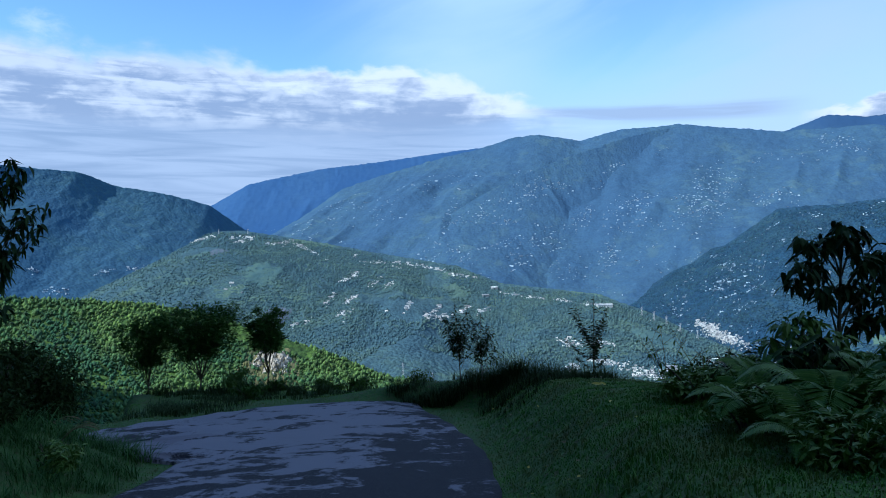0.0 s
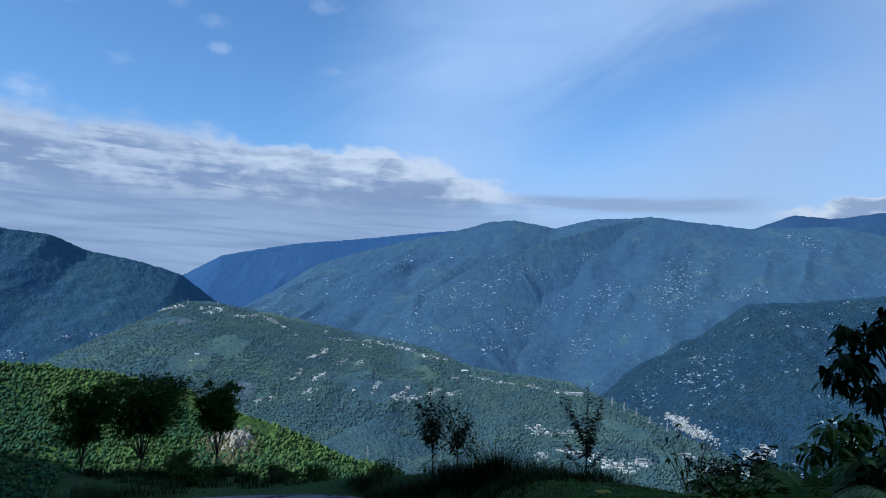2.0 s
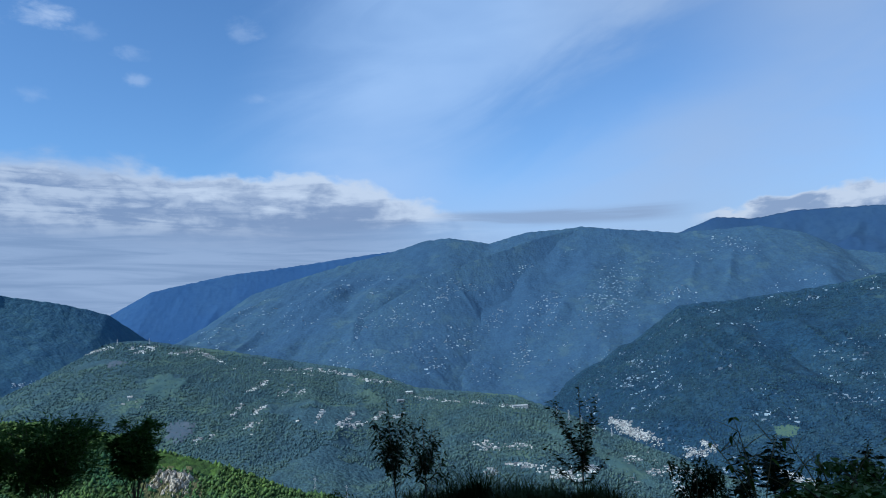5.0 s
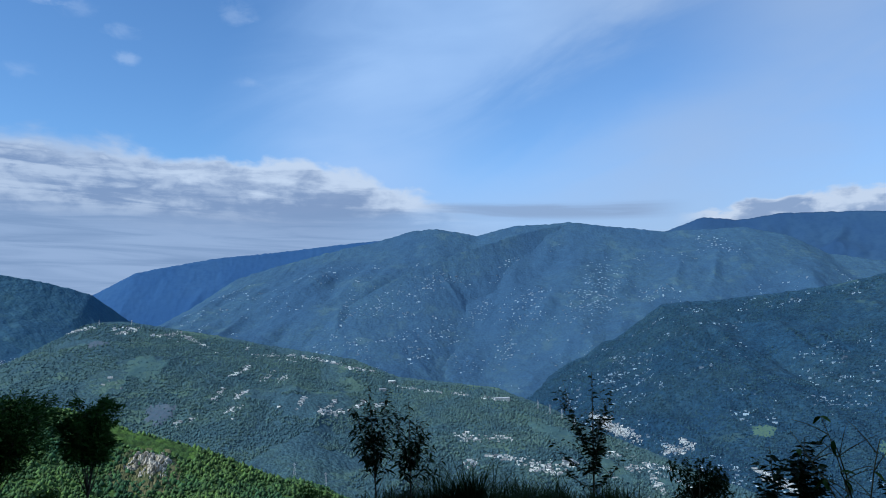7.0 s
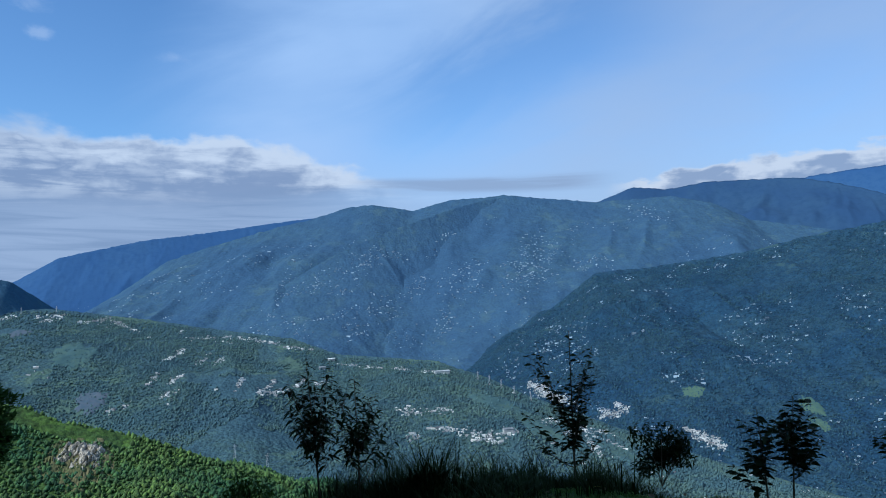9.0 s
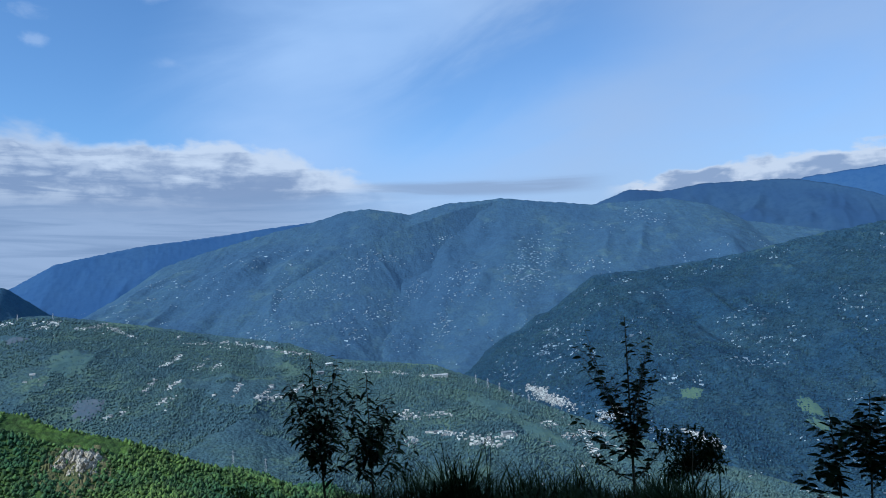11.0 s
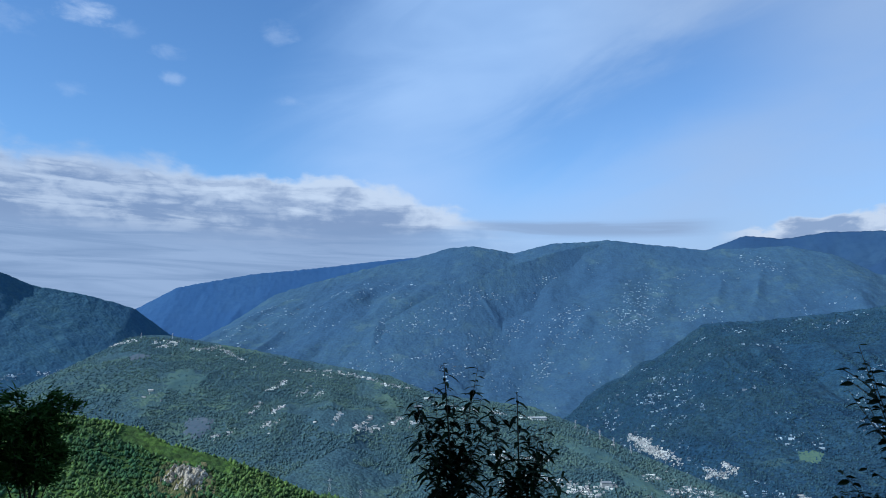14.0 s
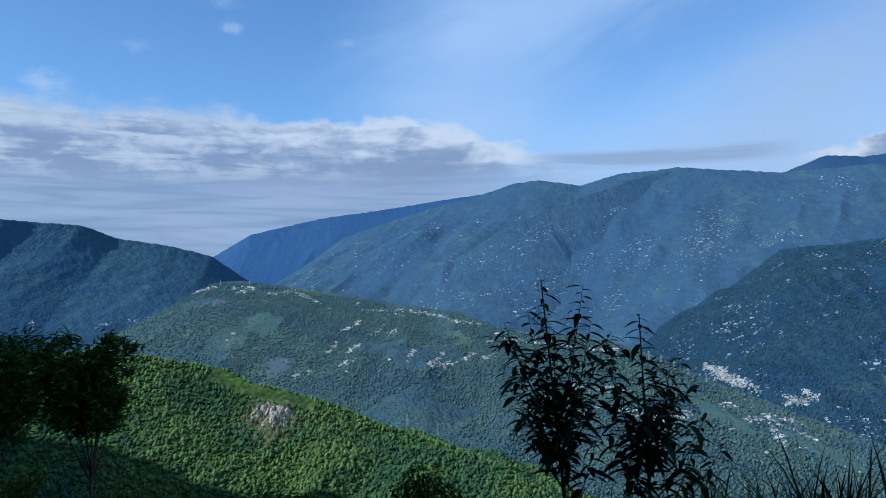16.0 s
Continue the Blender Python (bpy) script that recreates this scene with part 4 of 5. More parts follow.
# ---- plants ----
def blades(name, spots, tall, wide, lean, mat, parent=None, label=""):
    """Grass blades as bent strips: spots are (x, y, z), tall a (low, high) range."""
    rng = np.random.default_rng(len(spots) + int(tall[1] * 1000))
    p = np.asarray(spots, float)
    n = len(p)
    h = rng.uniform(tall[0], tall[1], n)
    t = rng.uniform(0, math.tau, n)
    ln = h * rng.uniform(0.1, 1.0, n) * lean
    dx, dy = np.cos(t), np.sin(t)
    wd = wide * rng.uniform(0.6, 1.3, n)
    sx, sy = -dy * wd, dx * wd
    steps = 4 if tall[1] > 0.15 else 2
    sag = rng.uniform(0.05, 0.5, n) * lean * 0.6
    q = np.zeros((n, 2 * steps + 1, 3))
    for k in range(steps + 1):
        t = k / steps
        out, rise = ln * t ** 1.8, h * (t - sag * t ** 3) - 0.02 * (k == 0)
        mid = p + np.stack([dx * out, dy * out, rise], -1)
        half = np.stack([sx, sy, np.zeros(n)], -1) * (1 - 0.75 * t * t)
        if k < steps:
            q[:, 2 * k], q[:, 2 * k + 1] = mid - half, mid + half
        else:
            q[:, 2 * k] = mid
    b = np.arange(n)[:, None] * (2 * steps + 1)
    faces = []
    for k in range(steps - 1):
        faces += (b + np.array([[2 * k, 2 * k + 1, 2 * k + 3, 2 * k + 2]])).tolist()
    faces += (b + np.array([[2 * steps - 2, 2 * steps - 1, 2 * steps]])).tolist()
    return mesh_object(name, q.reshape(-1, 3).tolist(), faces, mat, parent, label)


def gz(x, y):
    return float(ground_height(x, y))


def grass_clump(x, y, count, tall, spread_r, mat="tall_grass", label="clump of tall dark grass on the verge", group="grass clumps on the verge", lean=1.15):
    rng = np.random.default_rng(abs(int(x * 971 + y * 379)))
    a, r = rng.uniform(0, math.tau, count), spread_r * np.sqrt(rng.random(count))
    px, py = x + r * np.cos(a), y + r * np.sin(a) * 0.7
    spots = np.stack([px - x, py - y, ground_height(px, py) - gz(x, y)], -1)
    ob = blades("grass_clump", spots, (tall * 0.45, tall), 0.0045 if tall < 0.6 else 0.006, lean, M[mat])
    ob.location = (x, y, gz(x, y))
    return tagged(ob, label, "grass", group)


LEAF_MESHES = {}


def leaf_mesh(length, width, droop, mat):
    key = (length, width, droop, mat)
    if key not in LEAF_MESHES:
        me = bpy.data.meshes.new("leaf")
        vs, fs = leaf_shape(length, width, droop)
        me.from_pydata(vs, [], fs)
        me.materials.append(M[mat])
        LEAF_MESHES[key] = me
    return LEAF_MESHES[key]


def bent(a, b, sag, steps=7):
    """Points from a to b with a soft bend; sag lifts the middle."""
    a, b = Vector(a), Vector(b)
    return [a.lerp(b, i / steps) + Vector((0, 0, sag * math.sin(math.pi * i / steps))) for i in range(steps + 1)]


def sapling(base, shoots, leaf, label, seed, bare=0.22, gap=0.014, extra=7, low=0.26, slim=1.0):
    """A young tree: shoots are (x, y, z) tips from the base; leaves stand along every shoot as parts of their own."""
    rng = random.Random(seed)
    thing = empty("sapling", base, label, "sapling", "saplings on the verge")
    sizes = [leaf_mesh(leaf * k, leaf * k * wd * slim, dr / slim, "leaf") for k, wd, dr in ((1.08, 0.34, 0.45), (0.9, 0.36, 0.6), (0.75, 0.38, 0.35), (1.2, 0.33, 0.7))]
    lead = bent((0, 0, -0.04), shoots[0], 0.03, 9)
    shoots = list(shoots)
    for i in range(extra):
        at = lead[rng.randrange(3, 7)]
        y = math.tau * (i + rng.random()) / extra
        far = shoots[0][2] * rng.uniform(0.12, 0.24)
        shoots.append((at.x + math.cos(y) * far, at.y + math.sin(y) * far, at.z + far * rng.uniform(0.5, 1.6)))
    for tip in shoots:
        tip = Vector(tip)
        if tip == Vector(shoots[0]):
            pts = lead
        else:
            k = max(1, min(6, int(9 * rng.uniform(0.40, 0.66) * tip.z / shoots[0][2])))
            pts = bent(lead[k], tip, -0.10 * (tip - lead[k]).length, 9)
        run = sum((pts[i + 1] - pts[i]).length for i in range(9))
        verts, faces = [], []
        r0 = 0.012 if pts is lead else 0.003 + 0.004 * run
        tube(verts, faces, pts, [r0 * (1 - 0.085 * i) for i in range(10)])
        twigs = [pts]
        for _ in range(int(run / 0.22)):
            k = rng.randrange(3, 8)
            y = rng.uniform(0, math.tau)
            end = pts[k] + Vector((math.cos(y), math.sin(y), 0.7)) * rng.uniform(0.08, 0.2)
            twig = bent(pts[k], end, 0.01, 9)
            tube(verts, faces, twig[::3], [0.003, 0.0025, 0.002, 0.001], 4)
            twigs.append(twig)
        stem = mesh_object("stem", verts, faces, M["bark"], thing)
        for line in twigs:
            span = sum((line[i + 1] - line[i]).length for i in range(9))
            start = (0.34 if pts is lead else bare) if line is pts else 0.25
            n = max(2, int(span * (1 - start) / (gap if line is pts else 0.036)))
            turn = rng.uniform(0, math.tau)
            for i in range(n):
                t = start + (1 - start) * ((i + rng.random()) / n) ** (1.1 if line is pts else 1.0)
                f = t * 9
                k = min(int(f), 8)
                turn += 2.4 + rng.uniform(-0.5, 0.5)
                at = line[k].lerp(line[k + 1], f - k)
                if at.z < low * shoots[0][2] * rng.uniform(0.8, 1.15):
                    continue
                lf = new("leaf", rng.choice(sizes))
                lf.parent = stem
                lf.rotation_mode = "QUATERNION"
                lf.rotation_quaternion = heading(turn, rng.uniform(-0.15, 0.55) - (0.5 if slim < 1.2 else 0.1) * max(0.0, 0.55 - at.z / shoots[0][2]), rng.uniform(-0.35, 0.35) * slim ** 3)
                lf.location = at
                lf.scale = [rng.uniform(0.7, 1.15) * (1.0 - 0.35 * max(0, t - 0.8) / 0.2)] * 3
    return thing


def crown_mass(verts, faces, centre, radii, count, length, width, rng, droop=0.4, quick=True, lumps=7, fill=0.55):
    """Leaves in uneven lumps over an ellipsoid."""
    knots = []
    for _ in range(lumps):
        d = Vector((rng.gauss(0, 1), rng.gauss(0, 1), rng.gauss(0, 0.8))).normalized()
        knots.append((d * rng.uniform(0.35, 0.75), rng.uniform(0.28, 0.5)))
    for _ in range(count):
        c, r = rng.choice(knots)
        d = Vector((rng.gauss(0, 1), rng.gauss(0, 1), rng.gauss(0, 1))).normalized() * r * (rng.random() ** (1 - fill))
        p = c + d
        at = Vector(centre) + Vector((p.x * radii[0], p.y * radii[1], p.z * radii[2]))
        add_leaf(verts, faces, at, heading(rng.uniform(0, math.tau), rng.uniform(-0.9, 0.6), rng.uniform(-0.6, 0.6)), length * rng.uniform(0.7, 1.25), width * rng.uniform(0.8, 1.2), droop, quick)


def bush(base, radii, count, leaf, label, seed, mat="bush", lumps=9, name="bush", stems=6, category="bush", group="bushes beside the road"):
    rng = random.Random(seed)
    thing = empty(name, base, label, category, group)
    verts, faces = [], []
    crown_mass(verts, faces, (0, 0, radii[2] * 0.95), radii, count, leaf, leaf * 0.42, rng, lumps=lumps)
    mesh_object("crown", verts, faces, M[mat], thing)
    for _ in range(stems):
        verts, faces = [], []
        a = rng.uniform(0, math.tau)
        tip = Vector((math.cos(a) * radii[0] * 0.7, math.sin(a) * radii[1] * 0.7, radii[2] * rng.uniform(0.9, 1.8)))
        tube(verts, faces, bent((0, 0, -0.03), tip, 0.05, 4), [0.012, 0.010, 0.008, 0.006, 0.003], 4)
        mesh_object("stem", verts, faces, M["bark"], thing)
    return thing


def vase_tree(base, high, wide, crown_low, label, seed, leaves, forks=9, trunk=0.10):
    """A small roadside tree: short trunk that forks into rising limbs under a rounded fine-leaved crown."""
    rng = random.Random(seed)
    thing = empty("tree", base, label, "tree", "small trees at the bend")
    fork = high * trunk * 2.4
    verts, faces = [], []
    tube(verts, faces, bent((0, 0, -0.05), (0.02, 0, fork), 0, 4), [0.021 * high / 2.4 * k for k in (1.25, 1.0, 0.95, 0.9, 0.9)], 7)
    mesh_object("trunk", verts, faces, M["bark"], thing)
    tips = []
    for i in range(forks):
        a = math.tau * (i + 0.6 * rng.random()) / forks
        r = wide * (0.25 + 0.75 * ((i * 0.618) % 1.0))
        tip = Vector((math.cos(a) * r, math.sin(a) * r, high * (0.60 + 0.37 * math.sqrt(max(0.0, 1 - 0.8 * (r / wide) ** 2)))))
        verts, faces = [], []
        pts = bent((0.02, 0, fork * rng.uniform(0.7, 1.0)), tip, -0.05 * high)
        tube(verts, faces, pts, [0.013 * high / 2.4 * (1 - 0.11 * k) for k in range(8)], 5)
        tips += [p for p in pts[3:]]
        for _ in range(4):
            k = rng.randrange(3, 7)
            b = rng.uniform(0, math.tau)
            end = pts[k] + Vector((math.cos(b), math.sin(b), 0.7)) * wide * rng.uniform(0.2, 0.45)
            tube(verts, faces, bent(pts[k], end, 0.02, 3), [0.007, 0.006, 0.004, 0.002], 4)
            tips += [end, pts[k].lerp(end, 0.6)]
        mesh_object("limb", verts, faces, M["bark"], thing)
    verts, faces = [], []
    tips = [t for t in tips if t.z > crown_low * high]
    for _ in range(leaves):
        c = rng.choice(tips)
        at = c + Vector((rng.gauss(0, 1), rng.gauss(0, 1), rng.gauss(0, 0.8))) * wide * 0.085
        if at.z < crown_low * high * 0.9:
            continue
        away = math.atan2(at.y, at.x) + rng.gauss(0, 0.8)
        add_leaf(verts, faces, at, heading(away, rng.gauss(0.4, 0.4), rng.uniform(-0.6, 0.6)), rng.uniform(0.09, 0.16), rng.uniform(0.028, 0.042), 0.25, True)
    mesh_object("crown", verts, faces, M["willow"], thing)
    return thing


def drooping_tree(base, tips, leaf, label, seed, whorl=11, trunk_top=None, mat="broad"):
    """A slender tree whose limbs end in whorls of long hanging leaves; tips are limb ends from the base."""
    rng = random.Random(seed)
    thing = empty("tree", base, label, "tree", "broad-leaved trees")
    top = Vector(trunk_top or max(tips, key=lambda t: t[2]))
    verts, faces = [], []
    spine = bent((0, 0, -0.05), top, 0.0, 8)
    tube(verts, faces, spine, [0.032 * (1 - 0.09 * k) for k in range(9)], 7)
    mesh_object("trunk", verts, faces, M["bark"], thing)
    lv, lf = [], []
    for tip in tips:
        tip = Vector(tip)
        k = max(1, min(7, int(8 * (tip.z / max(top.z, 0.1)) - 1.5)))
        verts, faces = [], []
        pts = bent(spine[k], tip, 0.07, 6)
        tube(verts, faces, pts, [0.014, 0.012, 0.010, 0.009, 0.008, 0.006, 0.004], 5)
        mesh_object("limb", verts, faces, M["bark"], thing)
        for at in (pts[6], pts[5], pts[4]):
            for j in range(whorl):
                spot = at + Vector((rng.gauss(0, 0.05), rng.gauss(0, 0.05), rng.gauss(0, 0.04)))
                size = leaf * rng.uniform(0.7, 1.15)
                add_leaf(lv, lf, spot, heading(math.tau * (j + rng.random()) / whorl, rng.uniform(-0.95, 0.3), rng.uniform(-0.4, 0.4)), size, size * 0.33, rng.uniform(0.3, 0.8))
    mesh_object("crown", lv, lf, M[mat], thing)
    return thing


def fern(base, fronds, length, label, seed, facing=None):
    rng = random.Random(seed)
    thing = empty("fern", base, label, "fern", "ferns on the bank")
    for i in range(fronds):
        a = (facing if facing is not None else 0) + math.tau * (i + rng.uniform(-0.3, 0.3)) / fronds
        run = length * rng.uniform(0.75, 1.15)
        out, rise = run * rng.uniform(0.6, 0.85), run * rng.uniform(0.35, 0.6)
        way, side = Vector((math.cos(a), math.sin(a), 0)), Vector((-math.sin(a), math.cos(a), 0))
        pts = [way * out * t + Vector((0, 0, rise * math.sin(min(t * 2.1, 2.6)) - 0.22 * run * t * t * t)) for t in [k / 12 for k in range(13)]]
        verts, faces = [], []
        tube(verts, faces, pts[::2], [0.005, 0.0045, 0.004, 0.0035, 0.003, 0.002, 0.001], 3)
        for k in range(5, 48):
            t = k / 48
            f = t * 12
            j = min(int(f), 11)
            at = pts[j].lerp(pts[j + 1], f - j)
            size = 0.26 * run * math.sin(math.pi * min(1, 0.16 + 0.86 * t)) ** 0.8
            ahead = (pts[j + 1] - pts[j]).normalized()
            for sg in (-1, 1):
                tip = at + (side * sg * 0.92 + ahead * 0.38).normalized() * size + Vector((0, 0, -0.18 * size))
                mid = at.lerp(tip, 0.45) + Vector((0, 0, 0.03 * size))
                s = len(verts)
                wd = ahead * 0.009 * (run / 0.7)
                verts += [at, mid - wd, tip, mid + wd]
                faces.append((s, s + 1, s + 2, s + 3))
        mesh_object("frond", verts, faces, M["fern"], thing)
    return thing


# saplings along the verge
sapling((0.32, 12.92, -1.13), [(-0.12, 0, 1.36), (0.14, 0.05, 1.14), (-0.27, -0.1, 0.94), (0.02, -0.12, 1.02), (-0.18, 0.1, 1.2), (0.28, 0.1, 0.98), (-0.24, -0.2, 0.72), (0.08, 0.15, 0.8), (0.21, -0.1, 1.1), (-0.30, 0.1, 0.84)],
        0.10, "sapling with silhouette-dark leaves and upright shoots in tall grass", 11)
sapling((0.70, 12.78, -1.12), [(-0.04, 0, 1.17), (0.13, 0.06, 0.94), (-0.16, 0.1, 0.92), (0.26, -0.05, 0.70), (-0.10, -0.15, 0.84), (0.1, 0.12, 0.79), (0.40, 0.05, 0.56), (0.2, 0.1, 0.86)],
        0.097, "slim sapling with drooping silhouette-dark leaves in tall grass", 12)
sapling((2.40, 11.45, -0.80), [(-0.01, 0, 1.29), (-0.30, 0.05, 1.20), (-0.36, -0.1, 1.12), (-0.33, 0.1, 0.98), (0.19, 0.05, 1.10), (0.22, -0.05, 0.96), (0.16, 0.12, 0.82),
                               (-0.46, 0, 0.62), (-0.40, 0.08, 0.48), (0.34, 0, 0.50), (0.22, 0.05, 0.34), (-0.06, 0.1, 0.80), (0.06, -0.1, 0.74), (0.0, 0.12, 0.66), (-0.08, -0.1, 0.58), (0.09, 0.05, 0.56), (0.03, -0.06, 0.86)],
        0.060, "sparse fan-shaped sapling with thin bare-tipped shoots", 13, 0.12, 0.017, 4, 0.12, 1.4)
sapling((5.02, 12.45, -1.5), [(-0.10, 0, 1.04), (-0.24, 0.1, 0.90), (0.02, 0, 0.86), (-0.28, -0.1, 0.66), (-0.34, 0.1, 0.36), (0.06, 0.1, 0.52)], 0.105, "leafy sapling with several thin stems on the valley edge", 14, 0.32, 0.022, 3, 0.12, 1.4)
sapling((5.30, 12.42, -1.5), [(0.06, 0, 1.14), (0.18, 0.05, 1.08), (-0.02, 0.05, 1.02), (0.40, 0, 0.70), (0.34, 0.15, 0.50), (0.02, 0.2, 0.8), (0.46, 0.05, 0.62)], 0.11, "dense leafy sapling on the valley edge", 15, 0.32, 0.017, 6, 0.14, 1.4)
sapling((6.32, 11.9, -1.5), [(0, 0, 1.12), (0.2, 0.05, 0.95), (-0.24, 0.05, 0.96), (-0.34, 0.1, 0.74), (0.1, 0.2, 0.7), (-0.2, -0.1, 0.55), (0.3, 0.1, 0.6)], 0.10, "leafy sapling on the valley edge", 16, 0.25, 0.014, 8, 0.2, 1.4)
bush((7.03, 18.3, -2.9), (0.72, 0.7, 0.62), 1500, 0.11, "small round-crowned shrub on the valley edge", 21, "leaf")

# the three trees where the road bends
vase_tree((-6.28, 18.6, -2.86), 2.45, 1.16, 0.42, "small rounded green tree with a pale forked trunk", 31, 9000, 16)
vase_tree((-4.17, 17.1, -2.35), 2.04, 0.60, 0.50, "small slender green tree with a forked trunk", 32, 4600, 11, 0.12)
vase_tree((-7.55, 18.4, -2.85), 2.12, 0.72, 0.38, "small bushy green tree that leans over the bend", 33, 4800, 11, 0.08)

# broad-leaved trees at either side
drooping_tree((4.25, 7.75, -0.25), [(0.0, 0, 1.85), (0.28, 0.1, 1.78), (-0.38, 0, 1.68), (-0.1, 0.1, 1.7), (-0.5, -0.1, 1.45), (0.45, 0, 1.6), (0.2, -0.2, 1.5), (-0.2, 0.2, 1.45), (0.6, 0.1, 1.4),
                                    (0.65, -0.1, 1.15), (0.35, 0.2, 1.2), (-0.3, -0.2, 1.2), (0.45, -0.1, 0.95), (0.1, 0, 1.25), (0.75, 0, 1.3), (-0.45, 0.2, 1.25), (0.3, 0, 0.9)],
              0.17, "silhouette-dark tree with long drooping leaves beside the road", 41, 16, (0.02, 0, 1.75))
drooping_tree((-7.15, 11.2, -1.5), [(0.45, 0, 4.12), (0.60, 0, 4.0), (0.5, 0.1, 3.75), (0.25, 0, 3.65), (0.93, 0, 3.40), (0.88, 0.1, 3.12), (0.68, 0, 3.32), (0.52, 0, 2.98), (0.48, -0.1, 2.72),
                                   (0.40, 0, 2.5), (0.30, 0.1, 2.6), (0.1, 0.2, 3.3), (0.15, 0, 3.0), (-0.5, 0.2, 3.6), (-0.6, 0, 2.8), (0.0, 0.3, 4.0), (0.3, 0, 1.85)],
              0.2, "silhouette-dark tree with drooping leaves over the bank", 42, 10, (0.1, 0, 3.9))
drooping_tree((3.75, 7.5, gz(3.75, 7.5)), [(0, 0, 0.68), (-0.25, 0, 0.60), (0.2, 0.1, 0.63), (-0.35, 0.1, 0.43), (0.35, -0.1, 0.48), (-0.1, -0.15, 0.50), (0.1, -0.2, 0.33), (0.45, 0.1, 0.28)],
              0.16, "green young tree with drooping leaf whorls among ferns", 44, 12, None, "weed")
drooping_tree((2.95, 5.75, -0.1), [(0, 0, 0.78), (-0.2, 0, 0.7), (0.18, 0.05, 0.72), (-0.1, 0.1, 0.6), (0.2, -0.1, 0.5), (-0.25, 0, 0.5)], 0.15, "young broad-leaved shrub among ferns", 43, 9)

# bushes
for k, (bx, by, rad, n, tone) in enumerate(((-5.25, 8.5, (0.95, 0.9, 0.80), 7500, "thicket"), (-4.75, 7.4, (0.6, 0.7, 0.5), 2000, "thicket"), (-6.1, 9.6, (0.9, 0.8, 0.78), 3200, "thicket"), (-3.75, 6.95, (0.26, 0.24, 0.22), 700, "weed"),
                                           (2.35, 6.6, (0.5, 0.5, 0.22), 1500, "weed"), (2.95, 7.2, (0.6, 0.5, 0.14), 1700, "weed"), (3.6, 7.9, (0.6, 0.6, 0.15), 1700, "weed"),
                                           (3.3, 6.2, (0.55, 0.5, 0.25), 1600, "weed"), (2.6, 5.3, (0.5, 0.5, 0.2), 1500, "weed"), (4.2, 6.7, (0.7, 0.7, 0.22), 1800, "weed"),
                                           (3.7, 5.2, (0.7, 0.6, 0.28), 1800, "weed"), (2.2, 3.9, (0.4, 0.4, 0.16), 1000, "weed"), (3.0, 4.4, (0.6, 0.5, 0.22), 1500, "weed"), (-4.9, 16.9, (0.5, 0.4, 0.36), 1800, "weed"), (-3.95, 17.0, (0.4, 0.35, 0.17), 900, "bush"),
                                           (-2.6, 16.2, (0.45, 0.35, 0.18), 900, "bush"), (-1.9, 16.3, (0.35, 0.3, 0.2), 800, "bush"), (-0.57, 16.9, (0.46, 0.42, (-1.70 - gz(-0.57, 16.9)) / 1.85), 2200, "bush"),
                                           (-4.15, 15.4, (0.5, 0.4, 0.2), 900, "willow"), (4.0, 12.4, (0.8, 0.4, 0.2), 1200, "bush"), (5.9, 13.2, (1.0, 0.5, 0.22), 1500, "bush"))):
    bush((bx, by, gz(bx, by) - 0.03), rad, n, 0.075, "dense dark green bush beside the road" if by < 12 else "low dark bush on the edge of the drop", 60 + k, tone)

# ferns on the right bank
for k, (fx, fy, n, size) in enumerate(((2.2, 4.1, 8, 0.6), (2.55, 4.6, 9, 0.8), (3.0, 5.5, 8, 0.8), (2.15, 4.9, 8, 0.6), (3.4, 6.4, 8, 0.8), (3.7, 6.9, 9, 0.7),
                                       (2.7, 3.6, 9, 0.8), (3.3, 4.4, 9, 0.85), (2.45, 5.9, 8, 0.6), (3.9, 5.9, 8, 0.65), (3.1, 6.9, 9, 0.65), (4.2, 7.2, 9, 0.7), (4.4, 6.4, 9, 0.7), (3.5, 5.6, 9, 0.75), (2.8, 6.3, 8, 0.6), (4.7, 7.6, 9, 0.65))):
    fern((fx, fy, gz(fx, fy)), n, size, "green fern with arching fronds on the bank", 80 + k)

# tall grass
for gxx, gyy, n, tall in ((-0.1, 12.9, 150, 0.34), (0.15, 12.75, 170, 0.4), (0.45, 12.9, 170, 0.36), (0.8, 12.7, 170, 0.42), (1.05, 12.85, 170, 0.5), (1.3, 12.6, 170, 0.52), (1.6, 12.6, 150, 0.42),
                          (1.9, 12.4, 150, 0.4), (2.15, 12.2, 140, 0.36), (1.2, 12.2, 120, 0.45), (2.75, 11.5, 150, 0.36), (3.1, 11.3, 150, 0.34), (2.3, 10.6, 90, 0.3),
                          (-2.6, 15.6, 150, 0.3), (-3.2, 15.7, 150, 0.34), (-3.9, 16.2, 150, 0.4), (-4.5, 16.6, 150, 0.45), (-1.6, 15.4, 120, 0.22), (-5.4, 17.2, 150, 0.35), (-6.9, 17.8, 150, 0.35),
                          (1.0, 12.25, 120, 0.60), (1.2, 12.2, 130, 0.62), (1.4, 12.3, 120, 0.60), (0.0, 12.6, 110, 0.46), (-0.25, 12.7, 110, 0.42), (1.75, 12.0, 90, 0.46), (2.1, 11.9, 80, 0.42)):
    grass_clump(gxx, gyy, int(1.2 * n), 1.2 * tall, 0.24)

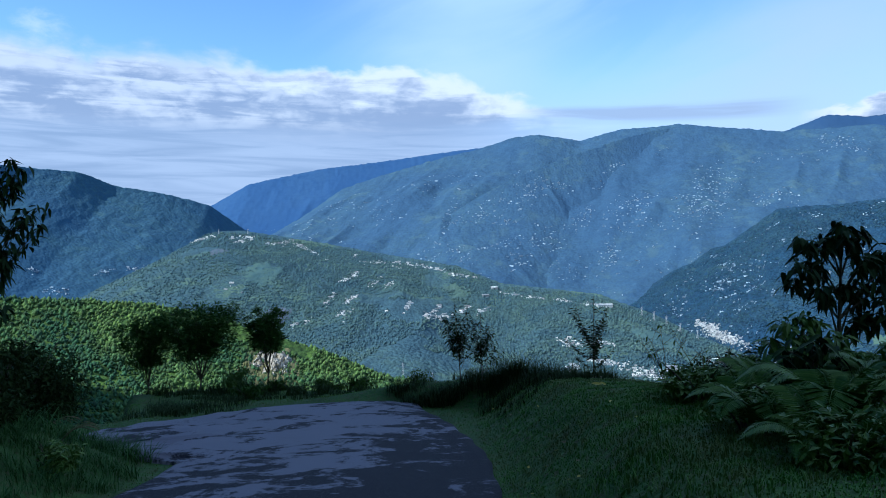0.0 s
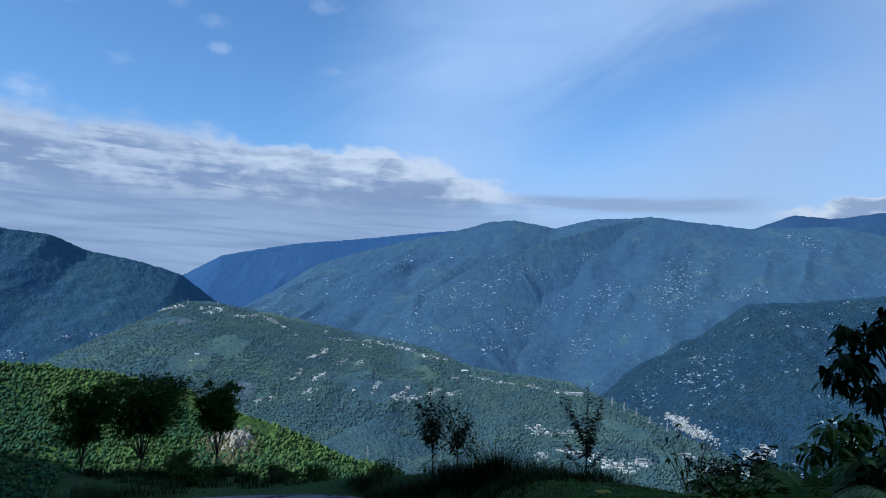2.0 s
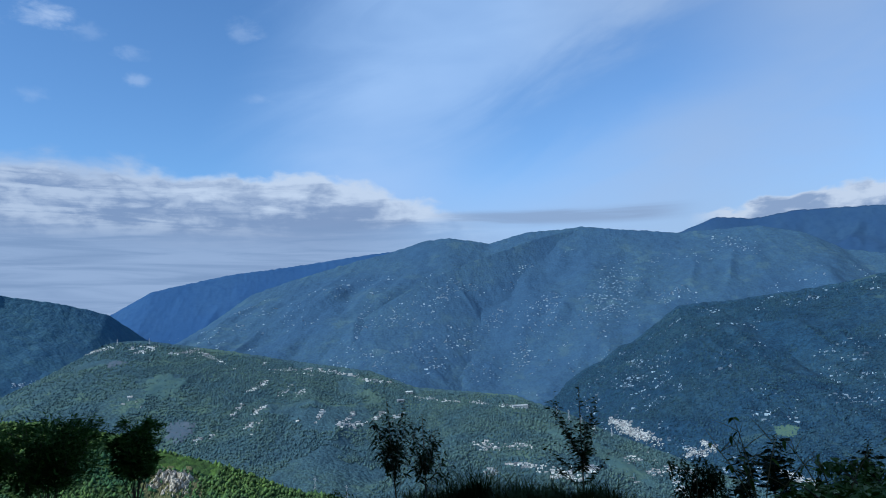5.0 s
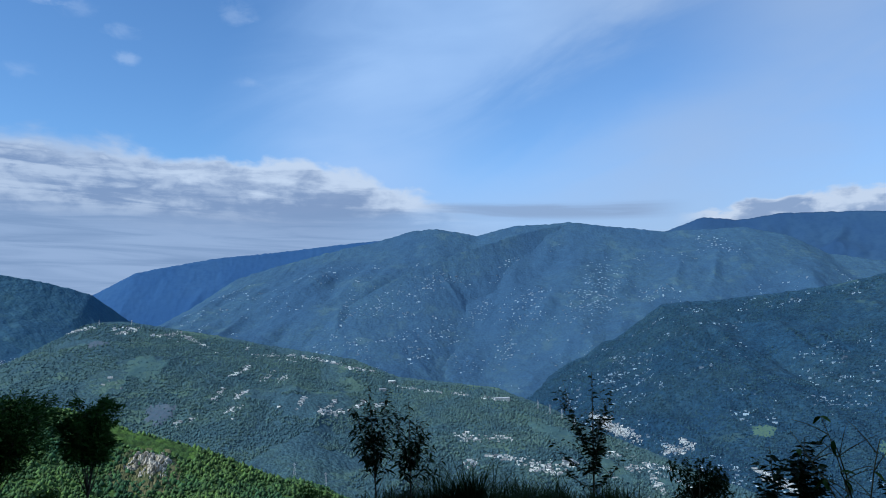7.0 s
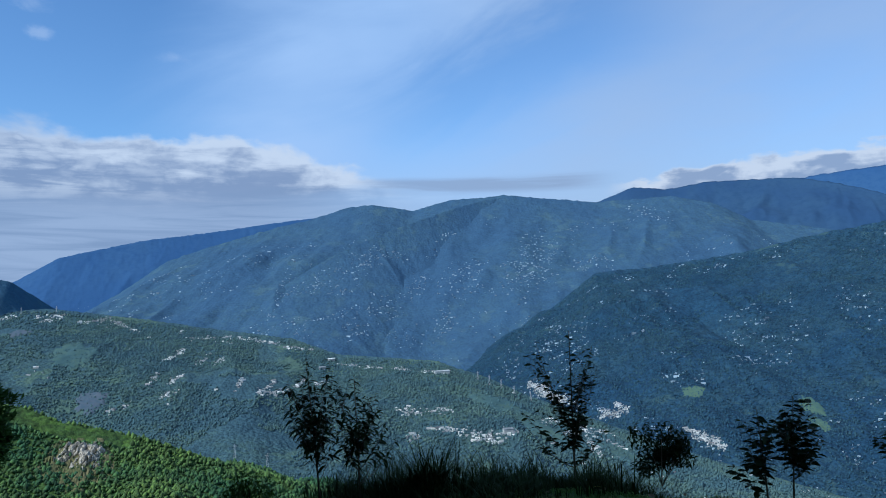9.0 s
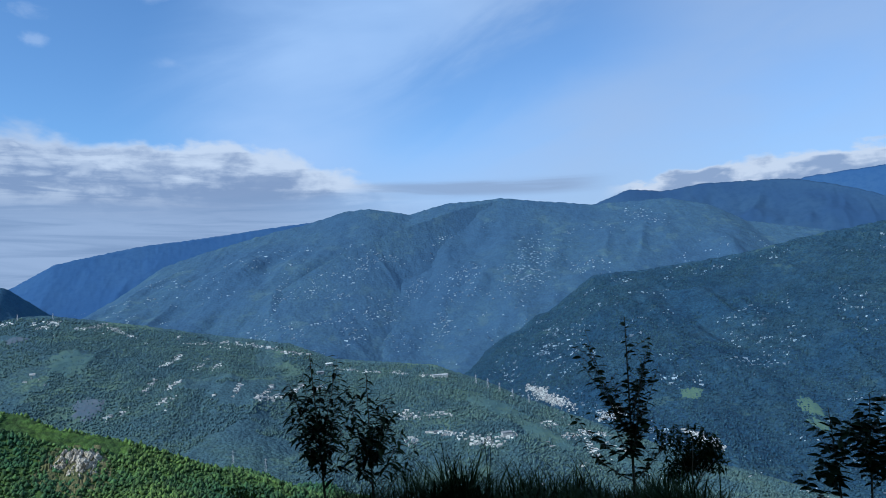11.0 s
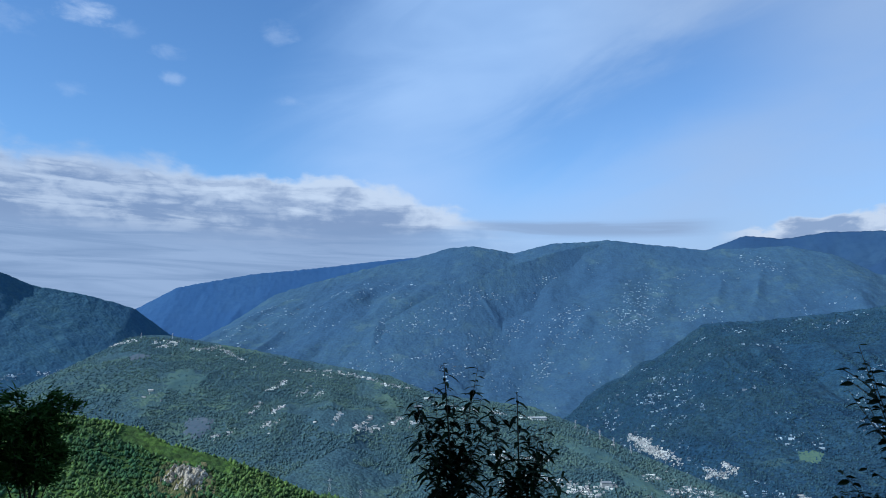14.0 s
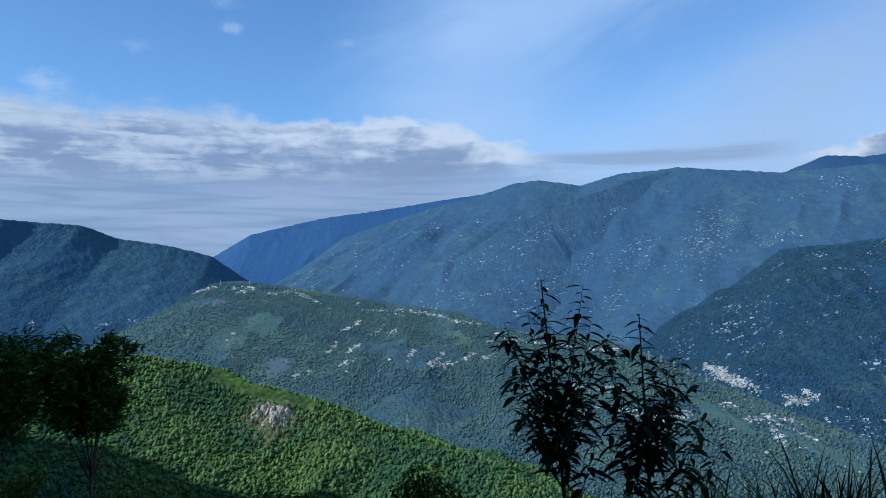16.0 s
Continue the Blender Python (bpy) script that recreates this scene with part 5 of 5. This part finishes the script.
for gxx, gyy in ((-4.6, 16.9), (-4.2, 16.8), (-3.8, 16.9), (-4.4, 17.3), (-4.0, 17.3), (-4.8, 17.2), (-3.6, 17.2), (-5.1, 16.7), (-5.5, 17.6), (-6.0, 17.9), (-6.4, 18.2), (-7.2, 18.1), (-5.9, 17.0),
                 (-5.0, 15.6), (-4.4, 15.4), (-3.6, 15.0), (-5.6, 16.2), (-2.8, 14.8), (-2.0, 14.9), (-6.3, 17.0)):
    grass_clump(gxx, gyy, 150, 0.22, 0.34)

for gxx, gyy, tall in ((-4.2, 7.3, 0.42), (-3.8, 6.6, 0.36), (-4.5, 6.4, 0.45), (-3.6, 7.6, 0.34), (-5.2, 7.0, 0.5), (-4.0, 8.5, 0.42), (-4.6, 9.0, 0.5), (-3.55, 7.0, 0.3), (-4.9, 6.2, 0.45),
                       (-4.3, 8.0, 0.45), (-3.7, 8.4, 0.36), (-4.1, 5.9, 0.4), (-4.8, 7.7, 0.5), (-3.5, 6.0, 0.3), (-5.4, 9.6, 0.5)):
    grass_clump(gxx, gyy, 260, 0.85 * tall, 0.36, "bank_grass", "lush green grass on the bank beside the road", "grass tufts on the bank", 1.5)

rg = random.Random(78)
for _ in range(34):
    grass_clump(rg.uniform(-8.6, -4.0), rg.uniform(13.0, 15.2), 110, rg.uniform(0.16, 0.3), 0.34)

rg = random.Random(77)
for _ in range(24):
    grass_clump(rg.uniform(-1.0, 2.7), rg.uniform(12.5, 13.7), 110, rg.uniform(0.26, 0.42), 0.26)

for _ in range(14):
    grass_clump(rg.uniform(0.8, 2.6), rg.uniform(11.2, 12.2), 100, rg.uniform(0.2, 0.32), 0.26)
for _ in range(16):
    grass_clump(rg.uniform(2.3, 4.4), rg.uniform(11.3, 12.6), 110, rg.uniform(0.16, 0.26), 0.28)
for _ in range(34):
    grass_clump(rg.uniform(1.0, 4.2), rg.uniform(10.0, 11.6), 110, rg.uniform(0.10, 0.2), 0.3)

# short grass over the banks and the verge
rng = np.random.default_rng(5)
gxs, gys = np.concatenate([rng.uniform(-7.0, 4.5, 90000), rng.uniform(0.5, 3.2, 60000)]), np.concatenate([rng.uniform(3.0, 18.5, 90000), rng.uniform(2.8, 12.5, 60000)])
el_, er_ = road_edges(gys)
keep = ~((gys < 13.45) & (gxs > el_ + 0.06) & (gxs < er_ - 0.06)) & (fbm(gxs * 1.1, gys * 1.1, 3) > rng.uniform(0.05, 0.58, 150000))
gxs, gys = gxs[keep], gys[keep]
tagged(blades("short_grass", np.stack([gxs, gys, ground_height(gxs, gys)], -1), (0.015, 0.045), 0.004, 1.6, M["grass"]), "short green grass over the bank and verge", "grass", kind="stuff")


# ---- small things on the banks ----
def dry_weed(x, y, shoots, high, seed, label="dry brown weed with thin bent stalks"):
    rng = random.Random(seed)
    thing = empty("dry_weed", (x, y, gz(x, y)), label, "weed", "dry weeds")
    for _ in range(shoots):
        a = rng.uniform(0, math.tau)
        tip = Vector((math.cos(a) * high * rng.uniform(0.25, 0.7), math.sin(a) * high * 0.4, high * rng.uniform(0.55, 1.0)))
        verts, faces = [], []
        pts = bent((0, 0, -0.02), tip, 0.12 * high, 5)
        tube(verts, faces, pts, [0.005, 0.0045, 0.004, 0.0035, 0.003, 0.002], 4)
        for _ in range(3):
            at = pts[rng.randrange(2, 5)]
            end = at + Vector((rng.uniform(-1, 1), rng.uniform(-1, 1), rng.uniform(0.2, 1.0))) * high * 0.25
            tube(verts, faces, bent(at, end, 0.01, 3), [0.003, 0.0025, 0.002, 0.001], 4)
        mesh_object("stalk", verts, faces, M["dry"], thing)
        for k in range(rng.randrange(3, 7)):
            lf = new("leaf", leaf_mesh(0.06, 0.025, 0.7, "bush"))
            lf.parent, lf.location, lf.rotation_mode = thing, pts[rng.randrange(1, 6)], "QUATERNION"
            lf.rotation_quaternion = heading(rng.uniform(0, math.tau), rng.uniform(-0.8, 0.5), 0.3)
    return thing


dry_weed(2.38, 7.6, 6, 0.66, 5)
dry_weed(2.62, 7.2, 4, 0.55, 8)


def arching_grass(x, y, count, long, seed):
    """Pale seed-headed stems that bow over the bank."""
    rng = random.Random(seed)
    thing = empty("arching_grass", (x, y, gz(x, y)), "pale arching grass stems with seed heads", "grass", "arching grasses")
    for _ in range(count):
        a = rng.uniform(-0.9, 0.9)
        verts, faces = [], []
        pts = [Vector((math.cos(a) * long * t * 0.75, math.sin(a) * long * t * 0.6, long * (1.15 * t - 0.85 * t * t))) for t in [k / 8 for k in range(9)]]
        tube(verts, faces, pts, [0.003] * 6 + [0.005, 0.004, 0.001], 4)
        mesh_object("seed_stem", verts, faces, M["dry"], thing)
    return thing


for k, (ax_, ay_) in enumerate(((-4.6, 8.2), (-4.9, 8.9), (-4.1, 7.6), (-5.0, 7.6))):
    arching_grass(ax_, ay_, 7, 0.6, 90 + k)


def fallen_leaf(x, y, size, mat, label, seed):
    rng = random.Random(seed)
    vs, fs = leaf_shape(size, size * 0.5, 0.1)
    ob = mesh_object("fallen_leaf", vs, fs, M[mat])
    ob.matrix_world = Matrix.Translation((x, y, gz(x, y) + 0.045)) @ heading(rng.uniform(0, math.tau), rng.uniform(0, 0.4), rng.uniform(-0.4, 0.4)).to_matrix().to_4x4()
    return tagged(ob, label, "leaf", "fallen leaves")


rg = random.Random(31)
for k in range(46):
    x, y = rg.uniform(0.7, 2.3), rg.uniform(5.2, 11.5)
    fallen_leaf(x, y, rg.uniform(0.03, 0.07), rg.choice(("dry", "dry", "yellow")), "small dry fallen leaf on the grass", k)
fallen_leaf(1.80, 8.15, 0.13, "yellow", "large yellow fallen leaf on the grass", 99)
fallen_leaf(1.86, 8.2, 0.10, "yellow", "large yellow fallen leaf on the grass", 98)

# a sunlit bush below the bend and ragged weeds on the near edge of the bank
for k, (x, y, r, h) in enumerate(((2.1, 5.0, 0.4, 0.14), (2.5, 3.5, 0.45, 0.3), (3.1, 3.7, 0.5, 0.35))):
    bush((x, y, gz(x, y) - 0.02), (r, r, h), 650, 0.06, "low leafy weeds on the bank", 150 + k, "weed", 8, "weed_patch", 4, "weeds", "weed patches on the bank")
for k, (x, y) in enumerate(((1.35, 4.6), (1.55, 5.4), (1.2, 5.0), (1.7, 6.2), (1.5, 3.9), (1.9, 5.9), (2.0, 6.6), (1.3, 3.7), (1.7, 3.6), (1.6, 4.3), (1.1, 4.2), (1.9, 4.6), (1.8, 4.0), (2.1, 5.4), (1.45, 4.9), (2.2, 6.0), (1.0, 4.6))):
    grass_clump(x, y, 80, 0.10, 0.24, "grass", "tuft of green grass on the bank", "grass tufts on the bank")
